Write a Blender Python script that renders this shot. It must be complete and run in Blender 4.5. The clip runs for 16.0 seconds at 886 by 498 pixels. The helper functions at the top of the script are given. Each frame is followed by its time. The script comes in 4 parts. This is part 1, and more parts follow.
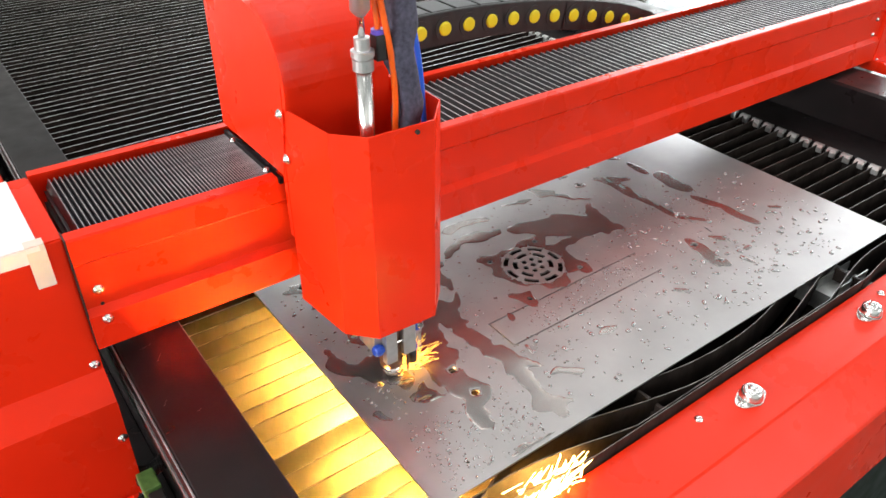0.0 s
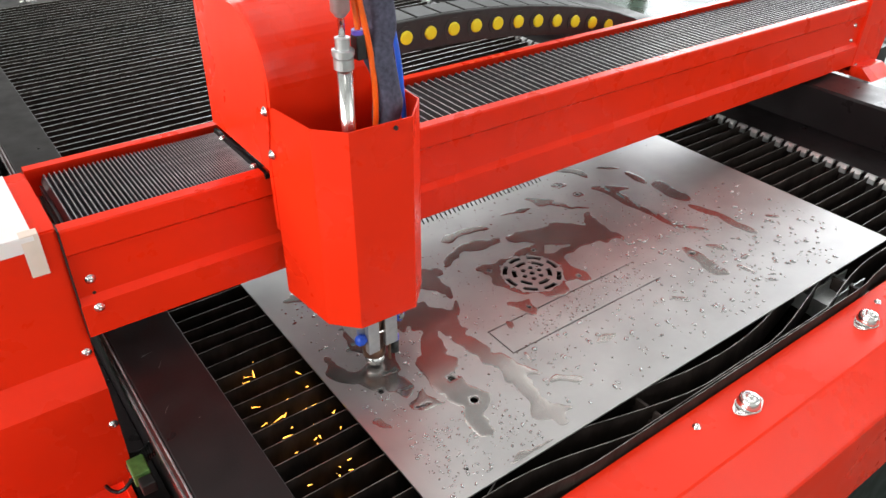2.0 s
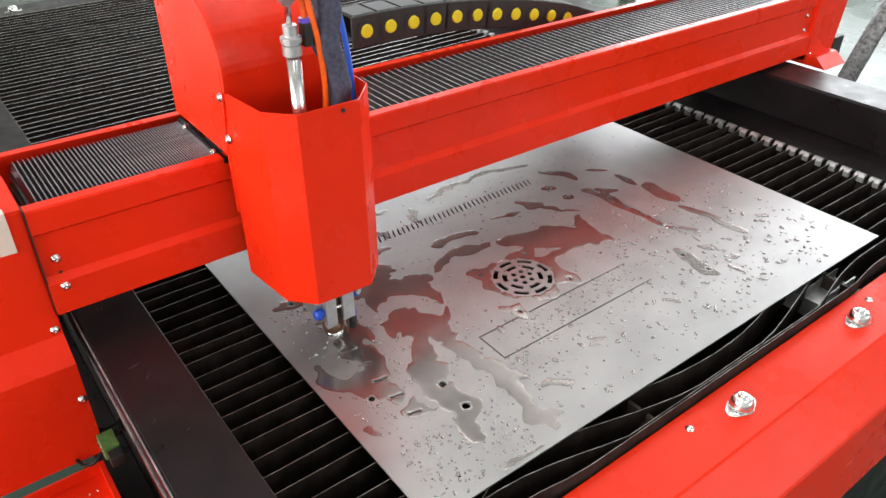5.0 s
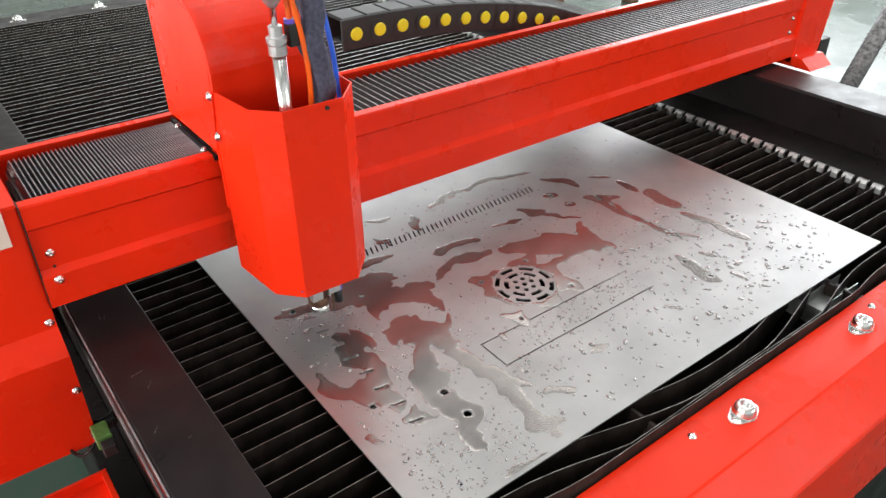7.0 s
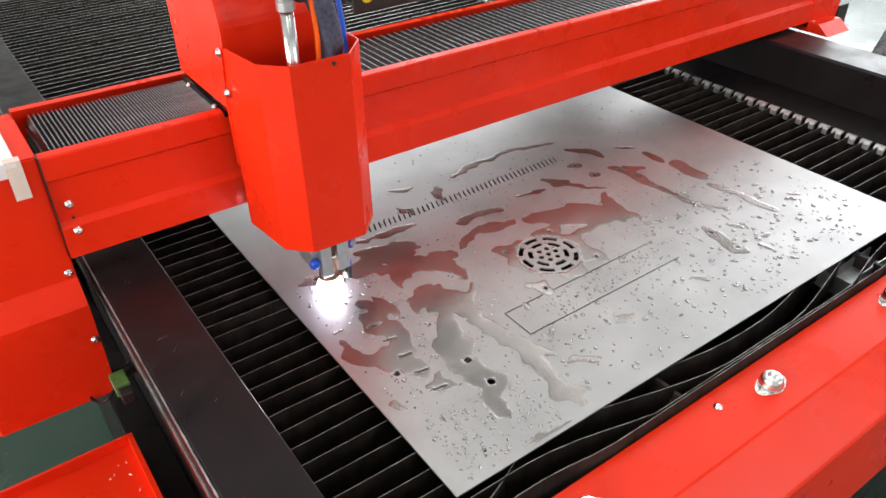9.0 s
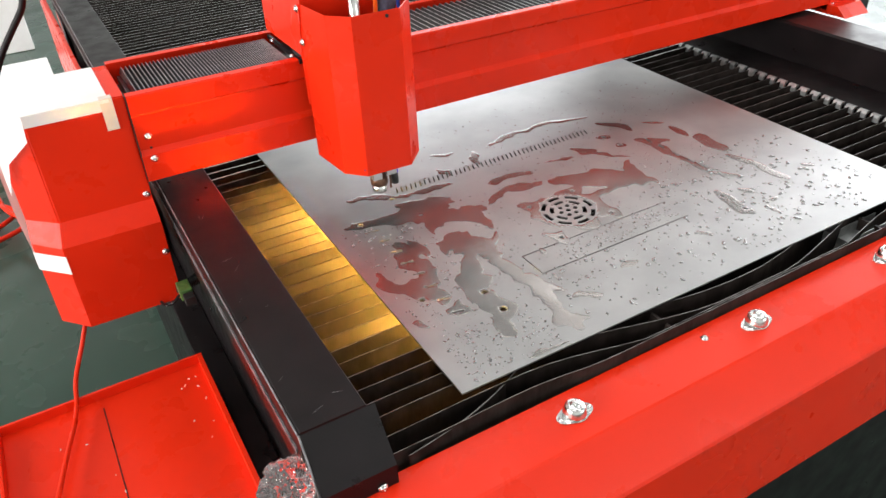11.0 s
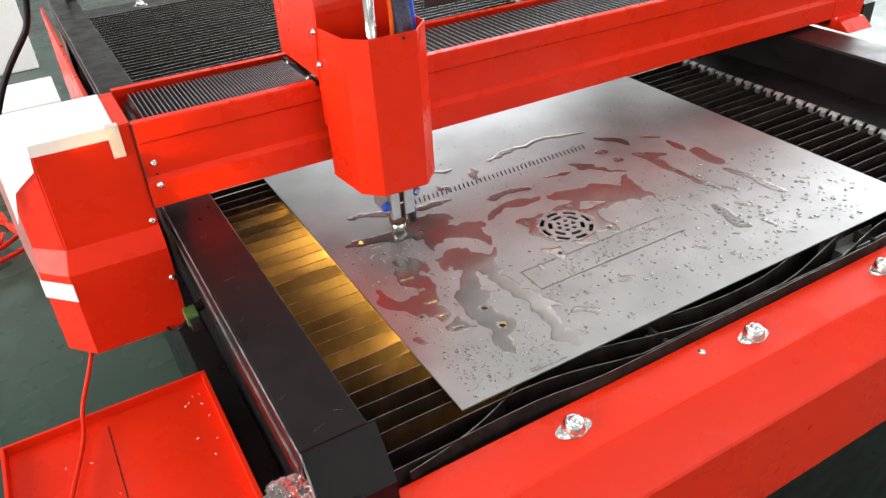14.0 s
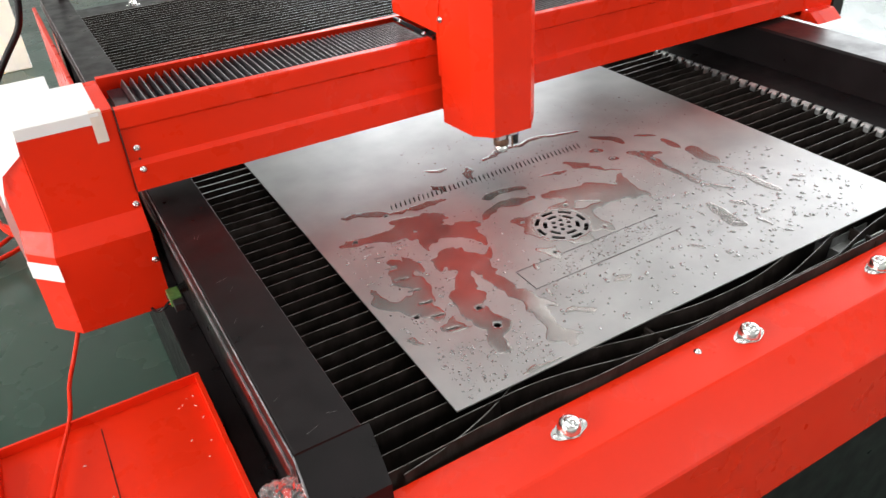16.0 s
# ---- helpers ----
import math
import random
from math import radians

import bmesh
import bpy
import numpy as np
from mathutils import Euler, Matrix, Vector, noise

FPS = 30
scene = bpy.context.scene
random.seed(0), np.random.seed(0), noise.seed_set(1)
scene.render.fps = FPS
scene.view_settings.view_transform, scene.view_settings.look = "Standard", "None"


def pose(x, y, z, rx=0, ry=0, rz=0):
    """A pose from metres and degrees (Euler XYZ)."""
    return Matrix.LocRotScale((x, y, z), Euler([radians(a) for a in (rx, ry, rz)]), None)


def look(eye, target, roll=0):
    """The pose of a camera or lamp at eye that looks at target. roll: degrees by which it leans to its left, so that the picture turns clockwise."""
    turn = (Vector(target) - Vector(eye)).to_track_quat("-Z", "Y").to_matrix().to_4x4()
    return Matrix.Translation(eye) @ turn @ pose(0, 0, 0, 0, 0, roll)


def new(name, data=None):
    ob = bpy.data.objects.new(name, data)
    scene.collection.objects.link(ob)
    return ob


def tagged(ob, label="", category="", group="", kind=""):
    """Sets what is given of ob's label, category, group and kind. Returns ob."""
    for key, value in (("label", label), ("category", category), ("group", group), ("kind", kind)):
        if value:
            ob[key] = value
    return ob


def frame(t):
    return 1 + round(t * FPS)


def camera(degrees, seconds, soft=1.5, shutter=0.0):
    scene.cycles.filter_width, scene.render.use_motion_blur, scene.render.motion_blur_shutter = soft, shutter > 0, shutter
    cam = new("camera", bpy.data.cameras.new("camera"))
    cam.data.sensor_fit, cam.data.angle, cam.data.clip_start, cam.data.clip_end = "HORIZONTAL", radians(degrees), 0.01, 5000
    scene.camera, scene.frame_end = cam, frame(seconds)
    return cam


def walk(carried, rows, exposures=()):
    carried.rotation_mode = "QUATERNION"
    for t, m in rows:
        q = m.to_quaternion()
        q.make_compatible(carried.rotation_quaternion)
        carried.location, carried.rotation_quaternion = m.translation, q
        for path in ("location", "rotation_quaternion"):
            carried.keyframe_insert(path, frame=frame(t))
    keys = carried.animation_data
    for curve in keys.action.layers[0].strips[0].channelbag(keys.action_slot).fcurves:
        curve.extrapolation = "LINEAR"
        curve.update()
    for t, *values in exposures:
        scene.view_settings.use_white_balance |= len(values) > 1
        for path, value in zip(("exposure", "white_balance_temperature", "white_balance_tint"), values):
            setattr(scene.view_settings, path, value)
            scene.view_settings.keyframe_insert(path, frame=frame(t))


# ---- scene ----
cam = camera(61.0, 16.0, shutter=0.5)
PATH = [
    (0, (-0.3636, -0.4994, 1.682), (0.6151, 0.8305, 0.5534), 0.25),
    (0.5, (-0.3632, -0.4991, 1.683), (0.6215, 0.8396, 0.5705), 0),
    (1, (-0.362, -0.4965, 1.684), (0.6279, 0.8408, 0.574), 0.07),
    (1.5, (-0.3629, -0.5014, 1.684), (0.6192, 0.8376, 0.5692), 0.09),
    (2, (-0.3687, -0.5059, 1.686), (0.6193, 0.8339, 0.5776), 0.35),
    (2.5, (-0.3666, -0.5087, 1.687), (0.6223, 0.8302, 0.5776), -0.03),
    (3, (-0.3657, -0.5092, 1.686), (0.6323, 0.8287, 0.5842), -0.04),
    (3.5, (-0.3628, -0.5091, 1.688), (0.6395, 0.826, 0.5864), -0.28),
    (4, (-0.3606, -0.5072, 1.686), (0.6429, 0.8279, 0.5858), -0.17),
    (6.5, (-0.3556, -0.5045, 1.683), (0.6496, 0.8367, 0.5922), -0.71),
    (7, (-0.3553, -0.5073, 1.685), (0.6475, 0.8414, 0.6012), -0.65),
    (7.5, (-0.3584, -0.5013, 1.687), (0.6469, 0.8426, 0.5988), -0.69),
    (8, (-0.3597, -0.5001, 1.685), (0.6437, 0.8442, 0.5955), -0.88),
    (8.5, (-0.3587, -0.4957, 1.685), (0.632, 0.8533, 0.5898), -0.83),
    (9, (-0.3648, -0.5016, 1.668), (0.5793, 0.848, 0.5335), -1.13),
    (9.5, (-0.3711, -0.5095, 1.675), (0.5665, 0.8243, 0.5168), -0.51),
    (10, (-0.4137, -0.5511, 1.676), (0.521, 0.7726, 0.5034), 0.63),
    (10.2, (-0.4069, -0.6573, 1.671), (0.4238, 0.7541, 0.5229), -1.26),
    (12.3, (-0.4135, -0.7399, 1.694), (0.3619, 0.7346, 0.5875), -3.72),
    (12.5, (-0.414, -0.735, 1.694), (0.364, 0.7359, 0.5846), -3.69),
    (13, (-0.4107, -0.7342, 1.695), (0.368, 0.7446, 0.5967), -3.88),
    (13.5, (-0.4088, -0.7286, 1.699), (0.3832, 0.744, 0.6019), -3.3),
    (14, (-0.4044, -0.7314, 1.696), (0.3831, 0.7453, 0.6012), -3.86),
    (14.5, (-0.404, -0.727, 1.695), (0.3813, 0.7471, 0.5944), -3.77),
    (15, (-0.4026, -0.7339, 1.696), (0.3763, 0.7465, 0.6001), -3.79),
    (15.5, (-0.4015, -0.7333, 1.695), (0.3821, 0.7469, 0.6022), -4.03),
    (16, (-0.3975, -0.7262, 1.694), (0.3975, 0.7441, 0.5952), -3.92),
]
walk(cam, [(t, look(e, g, r)) for t, e, g, r in PATH], [(0, 0.14), (0.5, 0.05), (2.5, 0.05), (3, 0.09), (4, 0.08), (7, 0.08), (9.5, 0.02), (12.5, 0.0), (16, 0.0)])

# ---- light ----
world = bpy.data.worlds.new("sky")
scene.world = world
world.use_nodes = True
_wn, _wl = world.node_tree.nodes, world.node_tree.links
_sky = _wn.new("ShaderNodeTexSky")
_sky.sky_type, _sky.sun_disc = "NISHITA", False
_sky.sun_elevation, _sky.sun_rotation = radians(45), radians(120)
_wl.new(_sky.outputs[0], _wn["Background"].inputs[0])
_wn["Background"].inputs[1].default_value = 0.1


def window_light(name, place, target, width, height, watts, colour=(1, 0.98, 0.95)):
    """Daylight that comes in through an opening of the hall."""
    lamp = bpy.data.lights.new(name, "AREA")
    lamp.shape, lamp.size, lamp.size_y, lamp.energy, lamp.color = "RECTANGLE", width, height, watts, colour
    ob = new(name, lamp)
    ob.matrix_world = look(place, target)
    return ob


window_light("window_light", (9.8, 3.5, 3.6), (0, 3.5, 3.0), 9.0, 4.0, 820, (0.97, 0.99, 1.0))
window_light("window_light", (6.5, 11.3, 3.6), (6.5, 0, 3.0), 5.5, 4.0, 400, (0.97, 0.99, 1.0))
window_light("window_light", (-8.7, 0.5, 3.4), (0, 0.5, 2.6), 9.0, 3.8, 1250, (1.0, 0.97, 0.93))
window_light("window_light", (5.0, -6.3, 3.2), (5.0, 0, 2.6), 5.0, 3.4, 190)
for _x, _y in ((-1.5, 1.0), (2.5, 1.0), (6.0, 4.0)):
    window_light("skylight", (_x, _y, 7.3), (_x, _y, 0), 1.2, 9.0, 110)


# ---- materials ----
def mat(name, colour, rough=0.5, metal=0.0, specular=0.5, grain=0.0, grain_scale=60.0, bump=0.0, bump_scale=300.0, dirt=0.0, dirt_scale=5.0,
        dirt_colour=(0.03, 0.025, 0.02), rough_var=0.0, coat=0.0, stretch=(1, 1, 1), transmission=0.0, ior=1.45, emit=None, power=0.0, island=0.0):
    m = bpy.data.materials.new(name)
    m.use_nodes = True
    n, l = m.node_tree.nodes, m.node_tree.links
    b = n["Principled BSDF"]
    b.inputs["Base Color"].default_value = (*colour, 1)
    b.inputs["Roughness"].default_value, b.inputs["Metallic"].default_value = rough, metal
    b.inputs["Coat Weight"].default_value, b.inputs["Coat Roughness"].default_value = coat, 0.08
    b.inputs["Specular IOR Level"].default_value = specular
    b.inputs["Transmission Weight"].default_value, b.inputs["IOR"].default_value = transmission, ior
    if emit:
        b.inputs["Emission Color"].default_value, b.inputs["Emission Strength"].default_value = (*emit, 1), power
    if not (grain or bump or dirt or rough_var or island):
        return m
    co = n.new("ShaderNodeTexCoord")
    mp = n.new("ShaderNodeMapping")
    mp.inputs["Scale"].default_value = stretch
    l.new(co.outputs["Object"], mp.inputs[0])

    def noise_tex(scale, detail=4.0):
        t = n.new("ShaderNodeTexNoise")
        t.inputs["Scale"].default_value, t.inputs["Detail"].default_value = scale, detail
        l.new(mp.outputs[0], t.inputs["Vector"])
        return t.outputs["Fac"]

    def ramp(src, a, b2, lo=0.0, hi=1.0):
        r = n.new("ShaderNodeMapRange")
        for k, v in zip((1, 2, 3, 4), (a, b2, lo, hi)):
            r.inputs[k].default_value = v
        l.new(src, r.inputs[0])
        return r.outputs[0]

    out = None
    if grain:
        mix = n.new("ShaderNodeMix")
        mix.data_type = "RGBA"
        mix.inputs[6].default_value = (*[c * (1 - grain) for c in colour], 1)
        mix.inputs[7].default_value = (*[min(1, c * (1 + grain)) for c in colour], 1)
        l.new(ramp(noise_tex(grain_scale), 0.3, 0.7), mix.inputs[0])
        out = mix.outputs[2]
    if dirt:
        mix = n.new("ShaderNodeMix")
        mix.data_type = "RGBA"
        mix.inputs[6].default_value = (*colour, 1)
        if out:
            l.new(out, mix.inputs[6])
        mix.inputs[7].default_value = (*dirt_colour, 1)
        l.new(ramp(noise_tex(dirt_scale, 8.0), 0.5, 0.75, 0, dirt), mix.inputs[0])
        out = mix.outputs[2]
    if island:
        info = n.new("ShaderNodeObjectInfo")
        mul = n.new("ShaderNodeMix")
        mul.data_type, mul.blend_type = "RGBA", "MULTIPLY"
        mul.inputs[0].default_value = 1.0
        mul.inputs[6].default_value = (*colour, 1)
        if out:
            l.new(out, mul.inputs[6])
        l.new(ramp(info.outputs["Random"], 0, 1, 1 - island, 1 + island), mul.inputs[7])
        out = mul.outputs[2]
    if out:
        l.new(out, b.inputs["Base Color"])
    if rough_var:
        l.new(ramp(noise_tex(dirt_scale * 1.7 + 2, 6.0), 0.3, 0.7, max(0.02, rough - rough_var), rough + rough_var), b.inputs["Roughness"])
    if bump:
        bp = n.new("ShaderNodeBump")
        bp.inputs["Strength"].default_value, bp.inputs["Distance"].default_value = bump, 0.002
        l.new(noise_tex(bump_scale, 3.0), bp.inputs["Height"])
        l.new(bp.outputs[0], b.inputs["Normal"])
    return m


RED = mat("red_powder_coat", (0.78, 0.027, 0.006), 0.30, specular=0.25, grain=0.04, grain_scale=5, bump=0.04, bump_scale=450, rough_var=0.06)
BLACK = mat("black_paint", (0.0085, 0.0062, 0.0068), 0.36, specular=0.28, grain=0.3, grain_scale=14, bump=0.06, bump_scale=320, rough_var=0.1, dirt=0.2, dirt_scale=9, dirt_colour=(0.018, 0.013, 0.013))
GREYPAINT = mat("worn_rail_edge", (0.22, 0.21, 0.215), 0.4, 0.4, grain=0.6, grain_scale=40, bump=0.1)
PIT = mat("sooty_pit", (0.022, 0.018, 0.017), 0.75, specular=0.2, grain=0.4, grain_scale=20, bump=0.2)
SLAT = mat("slat_steel", (0.023, 0.0175, 0.0155), 0.6, 0.1, specular=0.14, grain=0.5, grain_scale=30, bump=0.25, bump_scale=120, dirt=0.9, dirt_scale=55, dirt_colour=(0.012, 0.008, 0.006), island=0.3, stretch=(1, 1, 0.45))
# One slat edge in a lit and a dim copy: rear brightness painted in.
EDGE_LIT = mat("lit_cut_edge", (0.60, 0.59, 0.58), 0.45, 0.7, grain=0.4, grain_scale=60)
EDGE_DIM = mat("dim_cut_edge", (0.15, 0.14, 0.135), 0.5, 0.5, grain=0.7, grain_scale=50)
SHEET = mat("mild_steel_sheet", (0.372, 0.367, 0.365), 0.385, 0.85, grain=0.10, grain_scale=11, bump=0.06, bump_scale=500, rough_var=0.06, dirt=0.4, dirt_scale=3.2, dirt_colour=(0.30, 0.29, 0.285))
WATER = mat("water_film", (0.30, 0.278, 0.27), 0.22, 0.88, grain=0.14, grain_scale=30, rough_var=0.05)
DROP = mat("water_drop", (0.33, 0.325, 0.325), 0.16, 0.9)
ZINC = mat("galvanised", (0.55, 0.56, 0.56), 0.45, 0.9, grain=0.3, grain_scale=25, bump=0.08, dirt=0.4, dirt_scale=12, dirt_colour=(0.2, 0.2, 0.2))
CHROME = mat("polished_steel", (0.74, 0.74, 0.73), 0.2, 1.0, grain=0.06, rough_var=0.06)
ALU = mat("bare_aluminium", (0.60, 0.60, 0.61), 0.38, 0.9, grain=0.08, grain_scale=90, bump=0.05)
BRASS = mat("heated_copper", (0.20, 0.11, 0.075), 0.4, 0.8, grain=0.3, grain_scale=70)
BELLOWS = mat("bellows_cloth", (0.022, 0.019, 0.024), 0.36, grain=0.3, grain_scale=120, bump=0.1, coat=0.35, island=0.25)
# Pale strip colours that paint the sheen on the black cloth's creases.
BELLOWS_SHEEN = mat("crease_sheen", (0.36, 0.36, 0.37), 0.34, 0.2, grain=0.5, grain_scale=80)
BELLOWS_FINE_SHEEN = mat("close_crease_sheen", (0.34, 0.33, 0.35), 0.36, 0.2, grain=0.4, grain_scale=80)
RUBBER = mat("black_plastic", (0.018, 0.018, 0.018), 0.5, grain=0.2, grain_scale=80, bump=0.05)
CHAINMAT = mat("chain_plastic", (0.022, 0.022, 0.022), 0.55, grain=0.2, grain_scale=50, bump=0.05)
YELLOW = mat("yellow_cap", (0.75, 0.66, 0.02), 0.4, grain=0.05)
BLUE = mat("blue_knob", (0.012, 0.06, 0.42), 0.3, grain=0.1)
BLUEHOSE = mat("blue_hose", (0.02, 0.12, 0.7), 0.3, coat=0.4, grain=0.05)
ORANGEHOSE = mat("orange_hose", (0.9, 0.13, 0.01), 0.3, coat=0.4, grain=0.05)
PURPLE = mat("purple_ring", (0.12, 0.08, 0.5), 0.4, grain=0.05)
SLEEVE = mat("navy_fabric", (0.062, 0.063, 0.098), 0.85, grain=0.35, grain_scale=160, bump=0.4, bump_scale=700)
PAPER = mat("white_paper", (0.82, 0.80, 0.79), 0.8, grain=0.03, grain_scale=20, bump=0.15, bump_scale=40)
TAPE = mat("masking_tape", (0.72, 0.62, 0.54), 0.75, grain=0.06, grain_scale=30, bump=0.2, bump_scale=60)
FLOORMAT = mat("green_floor_paint", (0.036, 0.070, 0.052), 0.26, specular=0.5, grain=0.15, grain_scale=1.2, bump=0.04, bump_scale=60, rough_var=0.1, dirt=0.3, dirt_scale=0.9, dirt_colour=(0.075, 0.09, 0.08))
WALLMAT = mat("hall_wall", (0.62, 0.63, 0.62), 0.8, grain=0.05, grain_scale=2, bump=0.05, bump_scale=20)
CEILMAT = mat("hall_roof", (0.34, 0.35, 0.35), 0.8, grain=0.05, grain_scale=2)
GREEN = mat("green_terminal", (0.10, 0.20, 0.05), 0.5, grain=0.2, grain_scale=120)
CABLERED = mat("red_powder_coat", (0.78, 0.027, 0.006), 0.30, specular=0.25, grain=0.04, grain_scale=5, bump=0.04, bump_scale=450, rough_var=0.06)
CABLEBLACK = mat("black_paint", (0.0105, 0.0085, 0.0092), 0.36, specular=0.22, grain=0.3, grain_scale=14, bump=0.06, bump_scale=320, rough_var=0.1, dirt=0.2, dirt_scale=9, dirt_colour=(0.022, 0.018, 0.018))
FILM = mat("clear_film", (0.93, 0.94, 0.95), 0.07, transmission=0.93, ior=1.22, bump=1.0, bump_scale=45)
RUST = mat("rusty_steel", (0.17, 0.09, 0.06), 0.7, 0.2, grain=0.3, grain_scale=12, bump=0.1)
HOT = mat("spark_gold", (1, 0.6, 0.2), 0.5, emit=(1.0, 0.50, 0.075), power=2500.0)
HOTSMALL = mat("ember_gold", (1, 0.6, 0.2), 0.5, emit=(1.0, 0.42, 0.05), power=6.0)
HOTBURST = mat("burst_gold", (1, 0.6, 0.2), 0.5, emit=(1.0, 0.55, 0.12), power=80.0)
ARC = mat("arc_white", (1, 1, 1), 0.5, emit=(0.92, 0.86, 1.0), power=60.0)


# ---- mesh helpers ----
def mesh_ob(name, bm, material, parent=None, label="", smooth=False):
    me = bpy.data.meshes.new(name)
    bmesh.ops.recalc_face_normals(bm, faces=bm.faces)
    bm.to_mesh(me)
    bm.free()
    for m in material if isinstance(material, (list, tuple)) else [material]:
        me.materials.append(m)
    if smooth:
        me.polygons.foreach_set("use_smooth", [True] * len(me.polygons))
    ob = new(name, me)
    if parent is not None:
        ob.parent = parent
    if label:
        tagged(ob, label)
    return ob


part = mesh_ob


def box(bm, x0, x1, y0, y1, z0, z1, bev=0.0, mi=0):
    r = bmesh.ops.create_cube(bm, size=1.0, matrix=Matrix.Translation(((x0 + x1) / 2, (y0 + y1) / 2, (z0 + z1) / 2)) @ Matrix.Diagonal((x1 - x0, y1 - y0, z1 - z0, 1)))
    fs = list({f for v in r["verts"] for f in v.link_faces})
    for f in fs:
        f.material_index = mi
    if bev:
        es = list({e for v in r["verts"] for e in v.link_edges})
        bmesh.ops.bevel(bm, geom=es, offset=bev, segments=2, affect="EDGES", profile=0.5)
    return bm


def boxm(x0, x1, y0, y1, z0, z1, bev=0.0):
    return box(bmesh.new(), x0, x1, y0, y1, z0, z1, bev)


def cyl(bm, p, q, r0, r1=None, seg=20, caps=True):
    p, q = Vector(p), Vector(q)
    d = q - p
    m = Matrix.Translation((p + q) / 2) @ d.to_track_quat("Z", "Y").to_matrix().to_4x4()
    bmesh.ops.create_cone(bm, cap_ends=caps, segments=seg, radius1=r0, radius2=r0 if r1 is None else r1, depth=d.length, matrix=m)
    return bm


def lathe(bm, base, axis, prof, seg=24):
    """A turned piece: prof is a list of (radius, height along axis) from the base."""
    q = Vector(axis).to_track_quat("Z", "Y").to_matrix().to_4x4()
    m = Matrix.Translation(base) @ q
    rings = []
    for r, h in prof:
        rings.append([bm.verts.new(m @ Vector((r * math.cos(2 * math.pi * k / seg), r * math.sin(2 * math.pi * k / seg), h))) for k in range(seg)])
    for a, b in zip(rings, rings[1:]):
        for k in range(seg):
            bm.faces.new((a[k], a[(k + 1) % seg], b[(k + 1) % seg], b[k]))
    bm.faces.new(rings[0][::-1])
    bm.faces.new(rings[-1])
    return bm


def prism(bm, poly, lo, hi, axis="z"):
    """A solid from a closed outline: axis x takes (y, z) pairs, axis y takes (x, z), axis z takes (x, y)."""
    def at(p, h):
        return {"x": (h, p[0], p[1]), "y": (p[0], h, p[1]), "z": (p[0], p[1], h)}[axis]
    a = [bm.verts.new(at(p, lo)) for p in poly]
    b = [bm.verts.new(at(p, hi)) for p in poly]
    n = len(poly)
    bm.faces.new(a[::-1])
    bm.faces.new(b)
    for k in range(n):
        bm.faces.new((a[k], a[(k + 1) % n], b[(k + 1) % n], b[k]))
    return bm


def sheet_strip(bm, path, lo, hi, thick, axis="x"):
    """A folded sheet: an open path of two-number points given a thickness, drawn out along the axis."""
    pts = [Vector(p) for p in path]
    off = []
    for i, p in enumerate(pts):
        d = (pts[min(i + 1, len(pts) - 1)] - pts[max(i - 1, 0)]).normalized()
        off.append(p + Vector((-d.y, d.x)) * thick)
    return prism(bm, [tuple(p) for p in pts] + [tuple(p) for p in reversed(off)], lo, hi, axis)


def tube(name, pts, r, material, parent=None, label="", res=6):
    cu = bpy.data.curves.new(name, "CURVE")
    cu.dimensions, cu.bevel_depth, cu.bevel_resolution, cu.resolution_u = "3D", r, 3, res
    sp = cu.splines.new("NURBS")
    sp.points.add(len(pts) - 1)
    for p, c in zip(sp.points, pts):
        p.co = (*c, 1)
    sp.use_endpoint_u, sp.order_u = True, 4
    tmp = bpy.data.objects.new(name, cu)
    scene.collection.objects.link(tmp)
    me = bpy.data.meshes.new_from_object(tmp.evaluated_get(bpy.context.evaluated_depsgraph_get()))
    bpy.data.objects.remove(tmp)
    bpy.data.curves.remove(cu)
    me.materials.clear()
    me.materials.append(material)
    me.polygons.foreach_set("use_smooth", [True] * len(me.polygons))
    ob = new(name, me)
    if parent is not None:
        ob.parent = parent
    if label:
        tagged(ob, label)
    return ob


def empty(name, label, category, m=None, group=""):
    ob = new(name)
    tagged(ob, label, category, group)
    if m is not None:
        ob.matrix_world = m
    return ob


def screw(name, p, axis, r, parent, label="zinc-plated pan-head screw"):
    bm = bmesh.new()
    lathe(bm, p, axis, ((r * 1.25, -0.0005), (r * 1.25, r * 0.18), (r, r * 0.2), (r * 0.95, r * 0.5), (r * 0.6, r * 0.8), (r * 0.25, r * 0.82), (r * 0.2, r * 0.55)), 14)
    return part(name, bm, CHROME, parent, label, True)


# ---- hall ----
tagged(part("floor", boxm(-9, 10.2, -6.6, 11.6, -0.2, 0.0), FLOORMAT), "glossy dark green painted concrete workshop floor", "floor", kind="structure")
tagged(part("ceiling", boxm(-9, 10.2, -6.6, 11.6, 7.4, 7.6), CEILMAT), "pale grey metal workshop roof lining", "ceiling", kind="structure")


def wall(name, axis, at, lo, hi, openings):
    """A hall wall 0.2 m thick with a row of window openings."""
    bm = bmesh.new()

    def slab(a0, a1, z0, z1):
        if axis == "x":
            box(bm, at, at + 0.2, a0, a1, z0, z1)
        else:
            box(bm, a0, a1, at, at + 0.2, z0, z1)
    if not openings:
        slab(lo, hi, 0, 7.4)
    else:
        o0, o1, z0, z1 = openings
        slab(lo, hi, 0, z0), slab(lo, hi, z1, 7.4), slab(lo, o0, z0, z1), slab(o1, hi, z0, z1)
        n = 5
        for k in range(1, n):
            c = o0 + (o1 - o0) * k / n
            slab(c - 0.06, c + 0.06, z0, z1)
    tagged(part(name, bm, WALLMAT), "plain light grey workshop wall", "wall", kind="structure")


